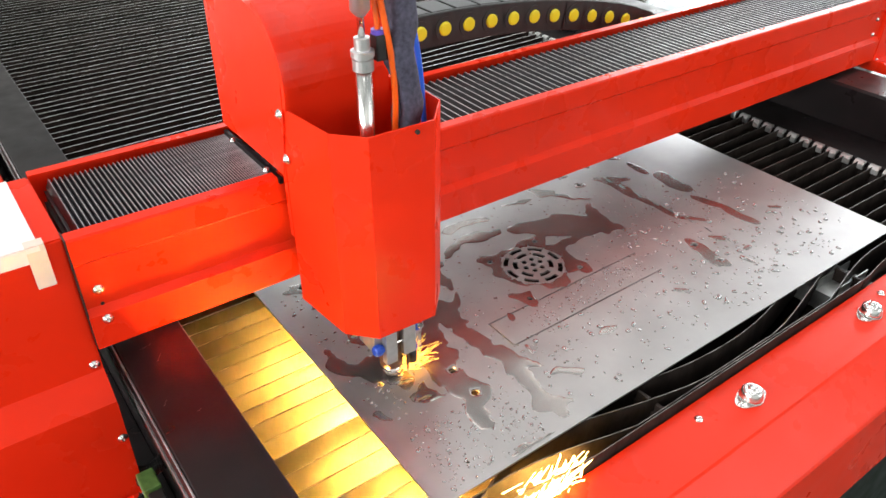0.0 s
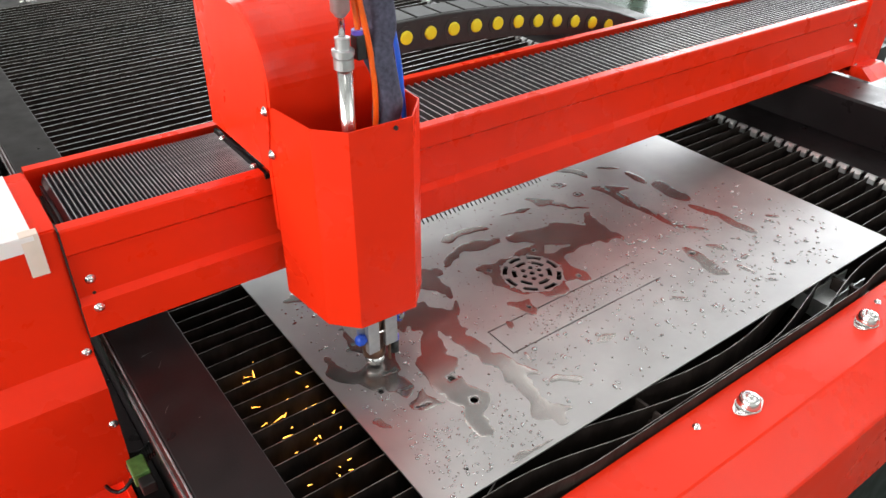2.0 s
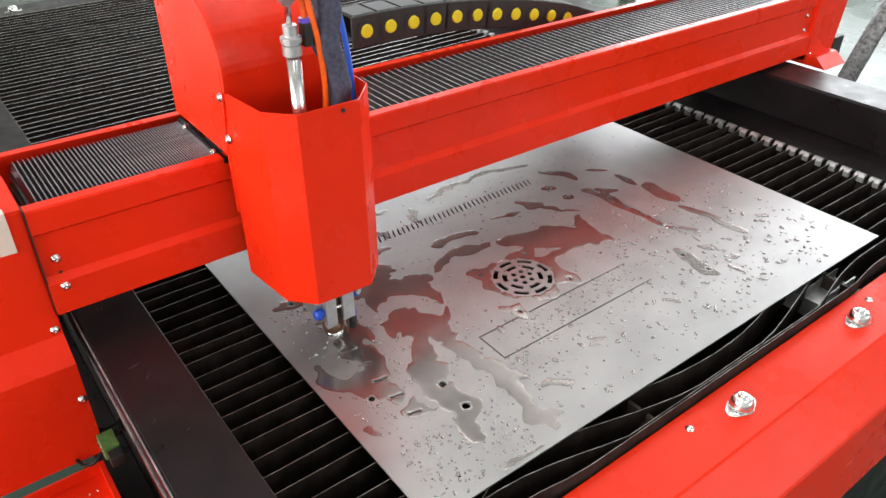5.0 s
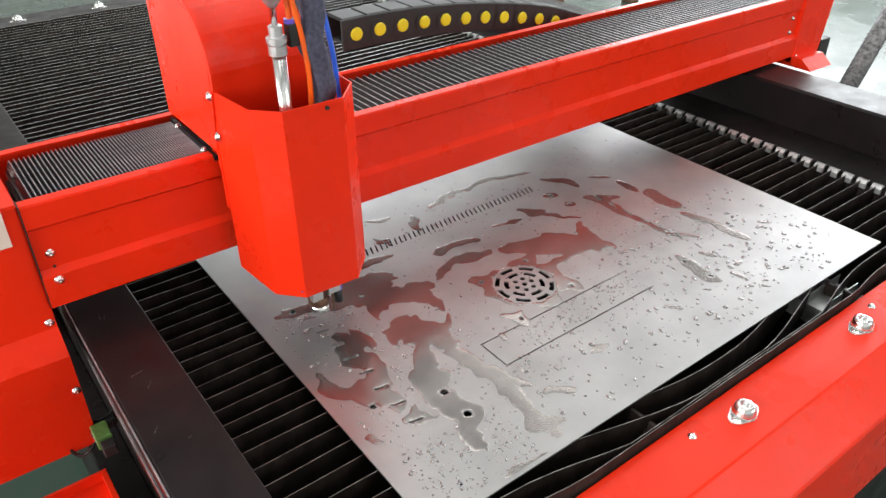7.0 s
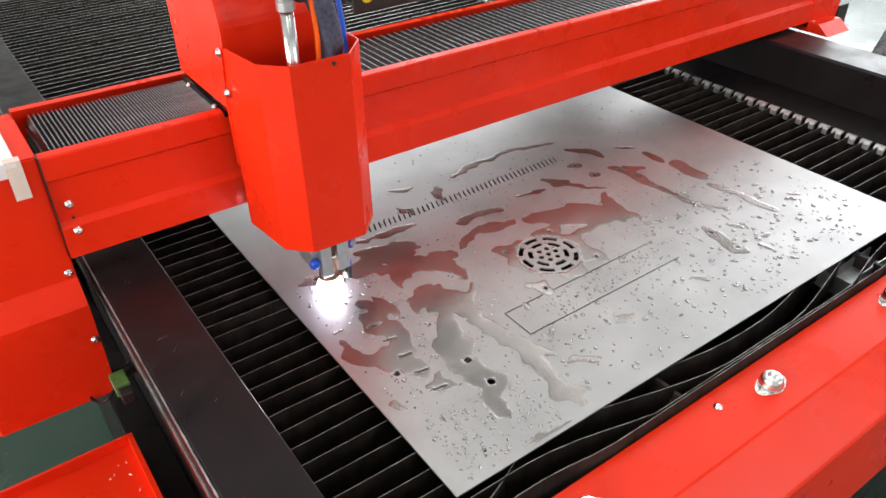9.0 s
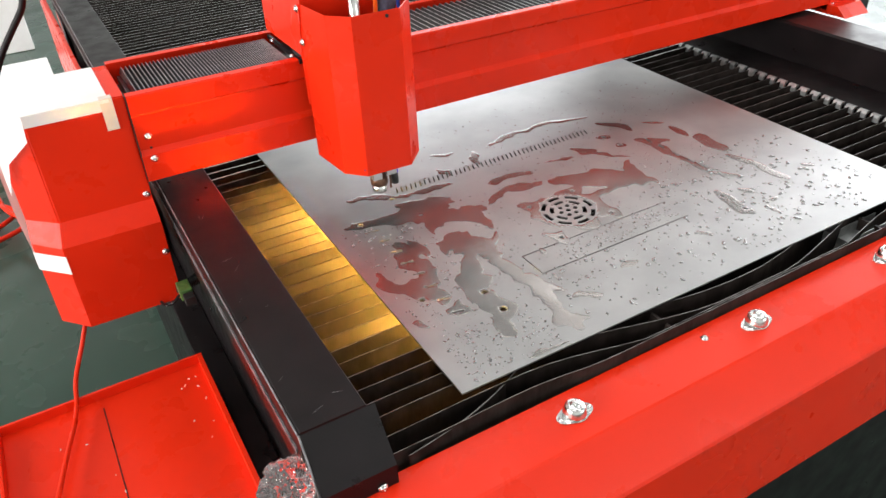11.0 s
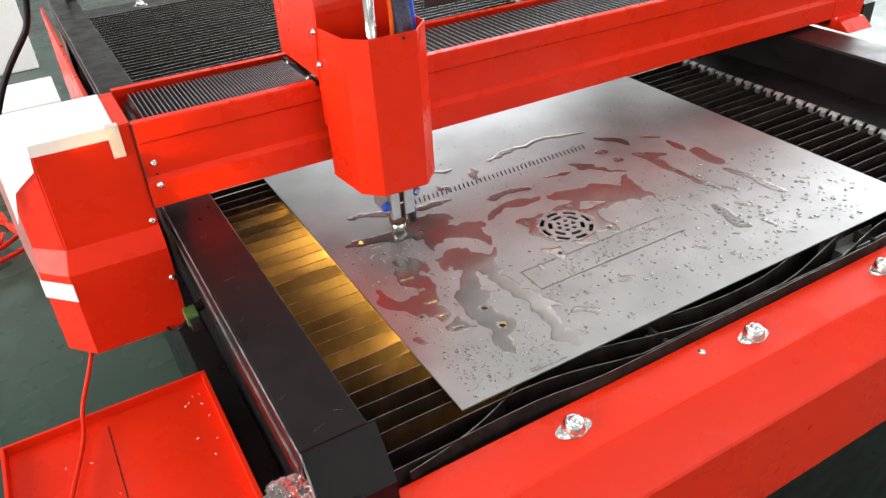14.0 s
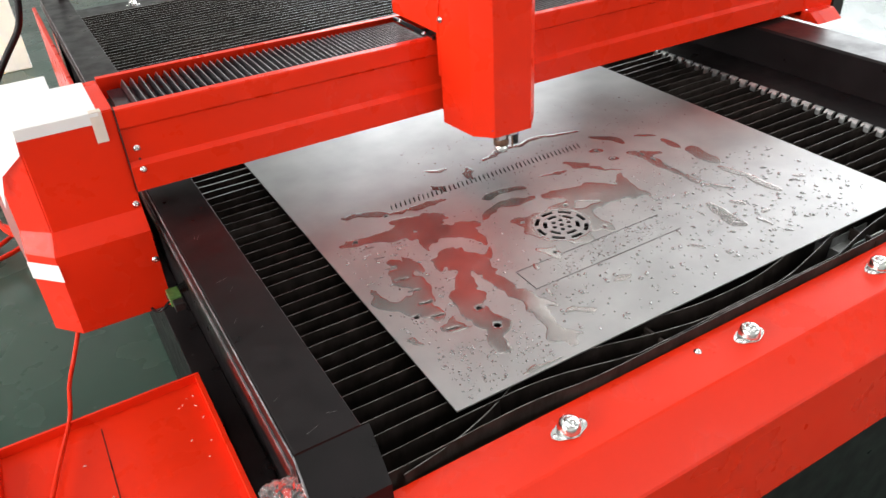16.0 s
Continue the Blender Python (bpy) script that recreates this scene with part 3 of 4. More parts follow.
def pools():
    """Shallow pools that run together where their rims meet; each separate pool is a thing of its own."""
    step, x0, y0, nx, ny, h = 0.0035, 0.004, 0.004, 312, 236, 0.00016
    gx, gy = np.meshgrid(x0 + step * np.arange(nx), y0 + step * np.arange(ny))
    warp = lambda f, a, ph: a * np.sin(f * gx + ph + 2.2 * np.sin(0.63 * f * gy)) + 0.6 * a * np.sin(1.7 * f * gy - ph + 1.7 * np.sin(f * gx))
    calm = np.clip((0.80 - gx) / 0.10, 0.3, 0.9)
    wx, wy = gx + calm * (warp(47, 0.0050, 0.4) + warp(120, 0.0024, 2.0)), gy + calm * (warp(53, 0.0050, 1.9) + warp(131, 0.0024, 0.7))
    field = np.zeros_like(gx)
    rnd = random.Random(23)
    splashes = [(rnd.uniform(0.05, 0.36), rnd.uniform(0.04, 0.66), rnd.uniform(0.012, 0.034), rnd.uniform(0.006, 0.014), rnd.uniform(60, 150)) for _ in range(10)]
    for group in POOLS + [splashes]:
        for cx, cy, a, b, turn in group:
            a, b = 0.92 * a, 0.84 * b
            if cx > 0.84:
                a, b = 0.88 * a, 1.05 * b
            c, s = math.cos(radians(turn)), math.sin(radians(turn))
            u, v = ((wx - cx) * c + (wy - cy) * s) / a, (-(wx - cx) * s + (wy - cy) * c) / b
            field += np.exp(-(u * u + v * v) * 0.9)
    field = np.minimum(field, 1.0) - 0.47
    # the wet area by the nozzle is drying in patches
    field -= np.clip((0.42 - gx) / 0.1, 0, 1) * 0.45 * np.clip(warp(75, 1.0, 0.9) * 0.5 + warp(160, 0.6, 2.4) * 0.5 - 0.25, 0, 1)
    # water runs away through whatever is cut out
    field[np.hypot(gx - GX, gy - GY) < 0.0605] = -0.3
    for poly in CUTS:
        if len(poly) > 4:
            xs, ys = [q[0] for q in poly], [q[1] for q in poly]
            cx, cy = sum(xs) / len(xs), sum(ys) / len(ys)
            far = max(math.hypot(x - cx, y - cy) for x, y in poly)
            ux, uy = max(((x - cx, y - cy) for x, y in poly), key=lambda d: d[0] ** 2 + d[1] ** 2)
            ux, uy = ux / far, uy / far
            along_it, off = abs((gx - cx) * ux + (gy - cy) * uy), abs(-(gx - cx) * uy + (gy - cy) * ux)
            half = max(abs(-(x - cx) * uy + (y - cy) * ux) for x, y in poly)
            field[(along_it < far + 0.001) & (off < half + 0.0012)] = -0.3
    field[0, :] = field[-1, :] = field[:, 0] = field[:, -1] = -1
    wet[:] = [field, x0, y0, step]
    rounded = np.clip(field / 0.22, 0, 1)
    height = h * np.sqrt(rounded * (2 - rounded))
    inside = field > 0
    # number the separate pools
    mark = np.zeros(inside.shape, int)
    count = 0
    for j, i in zip(*np.nonzero(inside)):
        if mark[j, i]:
            continue
        count += 1
        stack = [(j, i)]
        mark[j, i] = count
        while stack:
            b, a = stack.pop()
            for q, p in ((b + 1, a), (b - 1, a), (b, a + 1), (b, a - 1), (b + 1, a + 1), (b - 1, a - 1), (b + 1, a - 1), (b - 1, a + 1)):
                if inside[q, p] and not mark[q, p]:
                    mark[q, p] = count
                    stack.append((q, p))
    sets = [([], [], {}) for _ in range(count + 1)]
    for j in range(ny - 1):
        for i in range(nx - 1):
            cs = ((j, i), (j, i + 1), (j + 1, i + 1), (j + 1, i))
            ins = [inside[c] for c in cs]
            if not any(ins):
                continue
            k = max(mark[c] for c in cs)
            verts, faces, index = sets[k]

            def vert(key, x, y, z):
                if key not in index:
                    index[key] = len(verts)
                    verts.append((x, y, z))
                return index[key]
            poly = []
            for n in range(4):
                a, b = cs[n], cs[(n + 1) % 4]
                if inside[a]:
                    poly.append(vert(a, gx[a], gy[a], ZS + 0.0003 + height[a]))
                if inside[a] != inside[b]:
                    f = field[a] / (field[a] - field[b])
                    poly.append(vert((min(a, b), max(a, b)), gx[a] + (gx[b] - gx[a]) * f, gy[a] + (gy[b] - gy[a]) * f, ZS + 0.0002))
            if len(poly) > 2:
                faces.append(poly)
    for verts, faces, _ in sets[1:]:
        if len(faces) < 6:
            continue
        me = bpy.data.meshes.new("water_puddle")
        me.from_pydata(verts, [], faces)
        me.materials.append(WATER)
        me.polygons.foreach_set("use_smooth", [True] * len(me.polygons))
        tagged(new("water_puddle", me), "shallow water puddle with a rounded rim on the steel sheet", "puddle", "puddles on the sheet")


pools()


def drops(n, seed):
    rnd = random.Random(seed)
    verts, faces = [], []
    zones = ((0.62, 0.10, 0.40, 0.08, 1.0), (0.88, 0.20, 0.22, 0.16, 1.15), (0.22, 0.26, 0.18, 0.14, 0.55), (0.55, 0.50, 0.30, 0.16, 0.45), (0.10, 0.36, 0.08, 0.16, 0.75), (0.12, 0.07, 0.09, 0.06, 0.6), (0.7, 0.72, 0.4, 0.14, 0.4), (0.75, 0.32, 0.2, 0.1, 0.6), (0.5, 0.22, 0.15, 0.03, 0.5))
    for _ in range(n):
        zx, zy, sx, sy, k = zones[int(rnd.random() * len(zones))]
        x, y = zx + sx * rnd.uniform(-1, 1), zy + sy * rnd.uniform(-1, 1)
        if not (0.01 < x < 1.13 and 0.01 < y < 1.2):
            continue
        j, i = int((y - wet[2]) / wet[3]), int((x - wet[1]) / wet[3])
        if 0 <= j < wet[0].shape[0] and 0 <= i < wet[0].shape[1] and wet[0][j, i] > -0.06:
            continue
        r = k * (0.0012 + 0.0040 * rnd.random() ** 2.4)
        e, t = rnd.uniform(0.7, 1.5), rnd.uniform(0, 3.1)
        base = len(verts)
        rows = ((1.0, 0.0), (0.95, 0.16), (0.72, 0.30), (0.38, 0.37))
        for s, h in rows:
            for j in range(10):
                a = 2 * math.pi * j / 10
                u, v = r * s * e * math.cos(a), r * s / e * math.sin(a)
                verts.append((x + u * math.cos(t) - v * math.sin(t), y + u * math.sin(t) + v * math.cos(t), ZS + 0.0002 + h * r))
        verts.append((x, y, ZS + 0.0002 + 0.39 * r))
        for i in range(3):
            for j in range(10):
                faces.append((base + i * 10 + j, base + i * 10 + (j + 1) % 10, base + (i + 1) * 10 + (j + 1) % 10, base + (i + 1) * 10 + j))
        for j in range(10):
            faces.append((base + 30 + j, base + 30 + (j + 1) % 10, base + 40))
        faces.append(tuple(base + j for j in range(9, -1, -1)))
    me = bpy.data.meshes.new("water_drops")
    me.from_pydata(verts, [], faces)
    me.materials.append(DROP)
    me.polygons.foreach_set("use_smooth", [True] * len(me.polygons))
    drop_ob = new("water_drops", me)
    tagged(drop_ob, "clear water droplets beaded on the steel sheet", "water drops", kind="stuff")


drops(2500, 3)

# ---- gantry (its own space: y from the torch axis, x and z as in the hall) ----
gantry = empty("gantry", "red steel gantry bridging the cutting table, with black bellows on top", "gantry")
BX0, BX1 = -0.284, 1.735
BT, BB = 1.160, 0.985
bm = bmesh.new()
sheet_strip(bm, [(0.176, BT - 0.004), (0.176, BT), (0.157, BT), (0.155, BT - 0.003), (0.155, 1.122), (0.161, 1.116), (0.161, 1.048), (0.152, 1.038), (0.152, BB), (0.19, BB)], BX0, BX1, 0.0025, "x")
part("front_cover", bm, RED, gantry, "folded red front cover with a pressed ridge")
bm = bmesh.new()
sheet_strip(bm, [(0.352, BT + 0.002), (0.368, BT + 0.002), (0.372, BT - 0.003), (0.372, BB), (0.33, BB)], BX0, BX1, 0.0025, "x")
part("back_cover", bm, RED, gantry, "folded red back cover")
part("beam", boxm(BX0 + 0.01, BX1 - 0.01, 0.185, 0.355, BB + 0.004, 1.118), RUBBER, gantry, "dark beam under the bellows")
part("underside", boxm(BX0 + 0.004, BX1 - 0.004, 0.186, 0.334, BB + 0.0005, BB + 0.003), RED, gantry, "red closing plate under the beam")
# left end cover
bm = bmesh.new()
EX0 = -0.515
prism(bm, [(EX0, 0.215), (EX0, 0.36), (-0.2845, 0.36), (-0.2845, 0.163), (EX0 + 0.055, 0.163)], 0.9405, 1.161, "z")
bmesh.ops.bevel(bm, geom=[e for e in bm.edges], offset=0.0025, segments=2, affect="EDGES")
part("end_cover", bm, RED, gantry, "red chamfered end cover")
bm = bmesh.new()
_top = [(EX0, 0.215), (EX0, 0.36), (-0.2845, 0.36), (-0.2845, 0.163), (EX0 + 0.055, 0.163)]
_low = [(EX0 - 0.004, 0.185), (EX0 - 0.004, 0.36), (-0.2845, 0.36), (-0.2845, 0.130), (EX0 + 0.045, 0.130)]
_rings = [[bm.verts.new((p[0], p[1], z)) for p in ring] for ring, z in ((_top, 0.943), (_low, 0.905), (_low, 0.715))]
for _a, _b in zip(_rings, _rings[1:]):
    for _j in range(5):
        bm.faces.new((_a[_j], _a[(_j + 1) % 5], _b[(_j + 1) % 5], _b[_j]))
bm.faces.new(_rings[0]), bm.faces.new(_rings[-1])
part("lower_end_cover", bm, RED, gantry, "red lower end cover with a sloping shoulder")
part("joint_gap", boxm(-0.2848, -0.2832, 0.1535, 0.18, BB, BT + 0.001), RUBBER, gantry)
for _p in ((-0.262, 0.1605, 1.0735), (-0.262, 0.1515, 1.030), (-0.294, 0.1625, 0.955), (-0.292, 0.1295, 0.836)):
    screw("screw", _p, (0, -1, 0), 0.0058, gantry)
bm = bmesh.new()
cyl(bm, (-0.262, 0.1612, 1.050), (-0.262, 0.1600, 1.050), 0.0026, seg=10)
part("cover_hole", bm, RUBBER, gantry, "empty screw hole")
# right end
bm = bmesh.new()
prism(bm, [(1.735, BT + 0.004), (1.735, 0.965), (1.79, 0.955), (1.87, 0.955), (1.90, BT + 0.004)], 0.150, 0.36, "y")
bmesh.ops.bevel(bm, geom=[e for e in bm.edges], offset=0.0025, segments=2, affect="EDGES")
part("end_cover", bm, RED, gantry, "red end cover over the far rail")
bm = bmesh.new()
prism(bm, [(0.085, 0.957), (0.12, 0.985), (0.30, 0.985), (0.30, 0.957)], 1.735, 1.845, "x")
part("foot", bm, RED, gantry, "red foot sliding on the rail")
part("foot_plate", boxm(1.90, 1.955, 0.16, 0.34, 0.93, 1.0, 0.002), RUBBER, gantry)
for _p in ((1.705, 0.1605, 1.098), (1.705, 0.1605, 1.058), (1.752, 0.149, 0.982)):
    screw("screw", _p, (0, -1, 0), 0.005, gantry)
# protective paper left on the end cover
paper = part("protective_paper", prism(bmesh.new(), [(EX0 - 0.002, 0.213), (EX0 - 0.002, 0.357), (-0.312, 0.357), (-0.312, 0.161), (EX0 + 0.054, 0.161)], BT + 0.0015, BT + 0.0028), PAPER, gantry, "white protective paper taped over the cover")
part("paper_flap", sheet_strip(bmesh.new(), [(0.159, BT + 0.002), (0.1605, BT - 0.02)], -0.460, -0.312, 0.0008, "x"), PAPER, gantry)
bm = bmesh.new()
_r = [[bm.verts.new(p) for p in row] for row in (((EX0 + 0.056, 0.160, BT + 0.002), (EX0 - 0.004, 0.213, BT + 0.002)), ((EX0 + 0.052, 0.158, BT - 0.045), (EX0 - 0.005, 0.210, BT - 0.07)), ((EX0 + 0.01, 0.19, BT - 0.09), (EX0 - 0.006, 0.205, BT - 0.16)))]
for _a, _b in zip(_r, _r[1:]):
    bm.faces.new((_a[0], _a[1], _b[1], _b[0]))
bmesh.ops.solidify(bm, geom=bm.faces[:], thickness=0.0008)
part("paper_flap", bm, PAPER, gantry)
bm = bmesh.new()
_r = [[bm.verts.new((x, y, z)) for x in (-0.521 - w, -0.521 + w) for y in (yy,)] for yy, z, w in ((0.22, BT, 0.002), (0.235, BT - 0.1, 0.009), (0.225, BT - 0.22, 0.008), (0.228, BT - 0.30, 0.003))]
for _a, _b in zip(_r, _r[1:]):
    bm.faces.new((_a[0], _a[1], _b[1], _b[0]))
bmesh.ops.solidify(bm, geom=bm.faces[:], thickness=0.0008)
part("paper_strip", bm, PAPER, gantry, "loose white paper strip hanging down")
bm = bmesh.new()
sheet_strip(bm, [(0.175, BT + 0.0042), (0.1595, BT + 0.0040), (0.1592, BT - 0.058)], -0.328, -0.306, 0.0006, "x")
part("tape", bm, TAPE, gantry, "beige strip of masking tape")
bm = bmesh.new()
prism(bm, [(EX0 + 0.047, 0.1275), (EX0 - 0.006, 0.183), (EX0 - 0.007, 0.182), (EX0 + 0.046, 0.1262)], 0.848, 0.888)
part("tape", bm, PAPER, gantry, "white strip of tape")
# small green terminal under the end cover
bm = bmesh.new()
box(bm, -0.292, -0.266, 0.085, 0.125, 0.735, 0.760, 0.002)
part("terminal", bm, GREEN, gantry, "green screw terminal block")
bm = bmesh.new()
for _i in range(3):
    cyl(bm, (-0.293, 0.093 + 0.012 * _i, 0.750), (-0.2915, 0.093 + 0.012 * _i, 0.750), 0.0042, seg=10)
part("terminal_screw", bm, CHROME, gantry, "")
part("terminal_button", boxm(-0.2955, -0.2915, 0.101, 0.106, 0.738, 0.744, 0.0008), CABLERED, gantry, "small red button")
part("terminal_plug", boxm(-0.288, -0.266, 0.062, 0.0835, 0.735, 0.755, 0.002), RUBBER, gantry, "small black plug block")
tube("terminal_wire", [(-0.293, 0.10, 0.743), (-0.31, 0.09, 0.730), (-0.325, 0.10, 0.72), (-0.33, 0.14, 0.72)], 0.003, CABLEBLACK, gantry)
tube("conduit", [(-0.30, 0.16, 0.745), (-0.28, 0.13, 0.735), (-0.25, 0.14, 0.735), (-0.22, 0.18, 0.74)], 0.010, RUBBER, gantry, "black corrugated conduit")
for _i in range(16):
    _u = _i / 15
    bm = bmesh.new()
    bmesh.ops.create_cone(bm, cap_ends=True, segments=16, radius1=0.0118, radius2=0.0118, depth=0.0022, matrix=pose(-0.292 + 0.062 * _u, 0.138 + 0.016 * _u * _u, 0.737, 0, 90, 0))
    part("conduit_rib", bm, RUBBER, gantry)
tube("trailing_cable", [(-0.475, 0.165, 0.72), (-0.495, 0.135, 0.68), (-0.53, 0.10, 0.635), (-0.538, 0.07, 0.610), (-0.545, 0.01, 0.606), (-0.572, -0.07, 0.606), (-0.592, -0.14, 0.605), (-0.62, -0.24, 0.605)], 0.0045, CABLERED, gantry, "thin orange-red cable trailing over the door")

# bellows: cloth with folds that spread and close as the carriage runs
HEADX = [(0, 0.088), (0.5, 0.086), (1, 0.087), (1.5, 0.096), (2, 0.088), (2.5, 0.09), (3, 0.097), (3.5, 0.09), (4, 0.089), (6.5, 0.086), (7, 0.089), (7.25, 0.072), (7.5, 0.049), (8, 0.047), (8.5, 0.049), (8.8, 0.069), (9, 0.084), (9.5, 0.084), (10, 0.097), (12.3, 0.168), (12.5, 0.168), (13, 0.165), (13.5, 0.161), (14, 0.163), (14.5, 0.164), (14.7, 0.168), (15, 0.211), (15.5, 0.36), (16, 0.501)]
FOLDS = []


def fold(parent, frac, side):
    """One fold of the bellows: a slanted cloth wing, its crease a pale strip that paints the sheen; frac is its share
    of the way along.
    """
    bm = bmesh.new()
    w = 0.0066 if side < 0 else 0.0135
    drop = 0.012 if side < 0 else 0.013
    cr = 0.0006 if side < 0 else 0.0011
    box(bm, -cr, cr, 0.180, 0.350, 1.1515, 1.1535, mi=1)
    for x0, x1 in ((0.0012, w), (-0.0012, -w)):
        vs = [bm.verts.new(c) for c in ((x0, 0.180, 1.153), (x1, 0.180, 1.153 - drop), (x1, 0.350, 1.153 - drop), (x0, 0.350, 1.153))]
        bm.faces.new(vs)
    ob = part("fold", bm, (BELLOWS, BELLOWS_FINE_SHEEN if side < 0 else BELLOWS_SHEEN), parent)
    FOLDS.append((ob, frac, side))
    return ob


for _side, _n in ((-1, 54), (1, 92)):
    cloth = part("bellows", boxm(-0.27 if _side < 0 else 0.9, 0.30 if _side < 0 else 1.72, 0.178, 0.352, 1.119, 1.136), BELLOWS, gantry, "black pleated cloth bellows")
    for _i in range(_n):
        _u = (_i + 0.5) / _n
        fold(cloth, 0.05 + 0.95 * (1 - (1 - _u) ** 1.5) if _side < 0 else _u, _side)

part("chain_bracket", boxm(1.14, 1.24, 0.37, 0.54, 0.99, 1.02, 0.002), BLACK, gantry)

# ---- torch carriage (its own space: torch axis at x = y = 0) ----
carriage = empty("torch_carriage", "red torch carriage with an octagonal cover, sliding along the gantry", "torch carriage")
# energy chain that trails behind the carriage
for _i in range(0, 13):
    _x = 0.456 + 0.0602 * _i - 0.0006 * max(0, _i - 8) ** 2
    _z = 1.197 - 0.00080 * _i ** 2 - 0.0012 * max(0, _i - 9) ** 2
    _s = math.degrees(math.atan((0.0016 * _i + 0.0024 * max(0, _i - 9)) / 0.06))
    bm = bmesh.new()
    box(bm, -0.038, 0.034, -0.004, 0.004, -0.034, 0.034, 0.003)
    cyl(bm, (-0.004, 0.0, 0), (-0.004, -0.0055, 0), 0.024, seg=20)
    box(bm, -0.030, 0.026, 0.004, 0.075, 0.026, 0.0345, 0.002)
    box(bm, -0.02, 0.02, 0.004, 0.075, -0.030, -0.022, 0.002)
    box(bm, -0.036, 0.028, 0.070, 0.078, -0.030, 0.030, 0.003)
    link = part("chain_link", bm, CHAINMAT, carriage, "black plastic energy chain link with a yellow cap")
    link.matrix_local = pose(_x - 0.077, 0.46, _z, 0, _s, 0)
    bm = bmesh.new()
    lathe(bm, (-0.004, -0.0055, 0), (0, -1, 0), ((0.0145, 0), (0.0137, 0.003), (0.011, 0.004)), 18)
    part("cap", bm, YELLOW, link, "yellow round cap")
CT, CB = 1.277, 0.955
RIM = [(-0.079, 0.128), (-0.068, 0.016), (-0.033, -0.023), (0.064, -0.027), (0.107, 0.020), (0.112, 0.128)]
bm = bmesh.new()
sheet_strip(bm, RIM, CB, CT, 0.002, "z")
part("cover", bm, RED, carriage, "red folded octagonal torch cover")
bm = bmesh.new()
prism(bm, [(0.128, 1.07), (0.128, CT), (0.138, CT), (0.138, 1.07)], -0.080, 0.113, "x")
part("back_plate", bm, RED, carriage)
bm = bmesh.new()
_prof = [(0.132, 1.168), (0.116, 1.25)] + [(0.203 - 0.094 * math.cos(radians(a)), 1.305 + 0.094 * math.sin(radians(a))) for a in range(0, 91, 7)] + [(0.325, 1.402), (0.345, 1.39), (0.352, 1.168)]
prism(bm, _prof, -0.081, 0.085, "x")
bmesh.ops.bevel(bm, geom=[e for e in bm.edges if abs(e.verts[0].co.x - e.verts[1].co.x) < 1e-5], offset=0.003, segments=2, affect="EDGES")
part("housing", bm, RED, carriage, "tall red housing with a rounded top edge")
bm = bmesh.new()
prism(bm, [(0.203 - 0.106 * math.cos(radians(a)), 1.305 + 0.106 * math.sin(radians(a))) for a in range(-14, 71, 7)] + [(0.203 - 0.098 * math.cos(radians(a)), 1.305 + 0.098 * math.sin(radians(a))) for a in range(70, -15, -7)], -0.0825, -0.0785, "x")
part("flange", bm, RED, carriage)
for _p in ((-0.0805, 0.124, 1.267), (-0.0805, 0.118, 1.203)):
    screw("screw", _p, (-1, 0, 0), 0.0062, carriage)
screw("screw", (-0.05, 0.20, 1.401), (0, 0, 1), 0.007, carriage)
bm = bmesh.new()
cyl(bm, (0.036, -0.0272, 1.268), (0.036, -0.0300, 1.268), 0.0032, seg=12)
part("cover_hole", bm, RUBBER, carriage)
bm = bmesh.new()
box(bm, -0.082, -0.076, 0.15, 0.35, 1.150, 1.158)
part("bellows_clamp", bm, BLACK, carriage, "black clamp strip of the bellows")
for _y in (0.19, 0.31):
    screw("screw", (-0.0835, _y, 1.156), (0, 0, 1), 0.005, carriage)
bm = bmesh.new()
box(bm, -0.06, 0.09, 0.10, 0.15, 0.965, 1.07)
part("slide_block", bm, RUBBER, carriage, "dark slide block behind the cover")
# air cylinder
CX, CY = 0.000, 0.036
bm = bmesh.new()
cyl(bm, (CX, CY, 1.10), (CX, CY, 1.345), 0.0105, seg=28)
cylinder = part("air_cylinder", bm, CHROME, carriage, "polished steel air cylinder", True)
bm = bmesh.new()
lathe(bm, (CX, CY, 1.338), (0, 0, 1), ((0.0135, 0), (0.0135, 0.014), (0.0115, 0.015), (0.0115, 0.017), (0.0150, 0.018), (0.0150, 0.025), (0.010, 0.026), (0.010, 0.041), (0.006, 0.042)), 20)
part("cylinder_nut", bm, ALU, cylinder, "threaded nut", False)
bm = bmesh.new()
cyl(bm, (CX, CY, 1.37), (CX, CY, 1.47), 0.0045, seg=16)
part("piston_rod", bm, CHROME, cylinder, "", True)
bm = bmesh.new()
lathe(bm, (CX, CY, 1.405), (0, 0, 1), ((0.006, 0), (0.0125, 0.008), (0.0125, 0.10), (0.009, 0.11)), 18)
part("rod_clevis", bm, ALU, cylinder, "", True)
bm = bmesh.new()
box(bm, CX + 0.018, CX + 0.032, CY - 0.006, CY + 0.012, 1.345, 1.378, 0.002)
part("hose_fitting", bm, RUBBER, cylinder, "black push-in hose fitting")
bm = bmesh.new()
cyl(bm, (CX + 0.025, CY + 0.003, 1.378), (CX + 0.025, CY + 0.003, 1.384), 0.0085, seg=18)
part("fitting_ring", bm, PURPLE, cylinder, "violet release ring")
tube("hose", [(CX + 0.025, CY + 0.003, 1.384), (CX + 0.024, CY + 0.003, 1.42), (CX + 0.02, CY + 0.02, 1.48)], 0.004, ORANGEHOSE, carriage, "orange air hose")
tube("hose", [(CX + 0.012, CY, 1.50), (CX + 0.03, CY - 0.004, 1.40), (CX + 0.044, CY - 0.008, 1.33), (CX + 0.042, CY - 0.006, 1.25), (CX + 0.035, CY, 1.18)], 0.0042, ORANGEHOSE, carriage, "orange air hose")
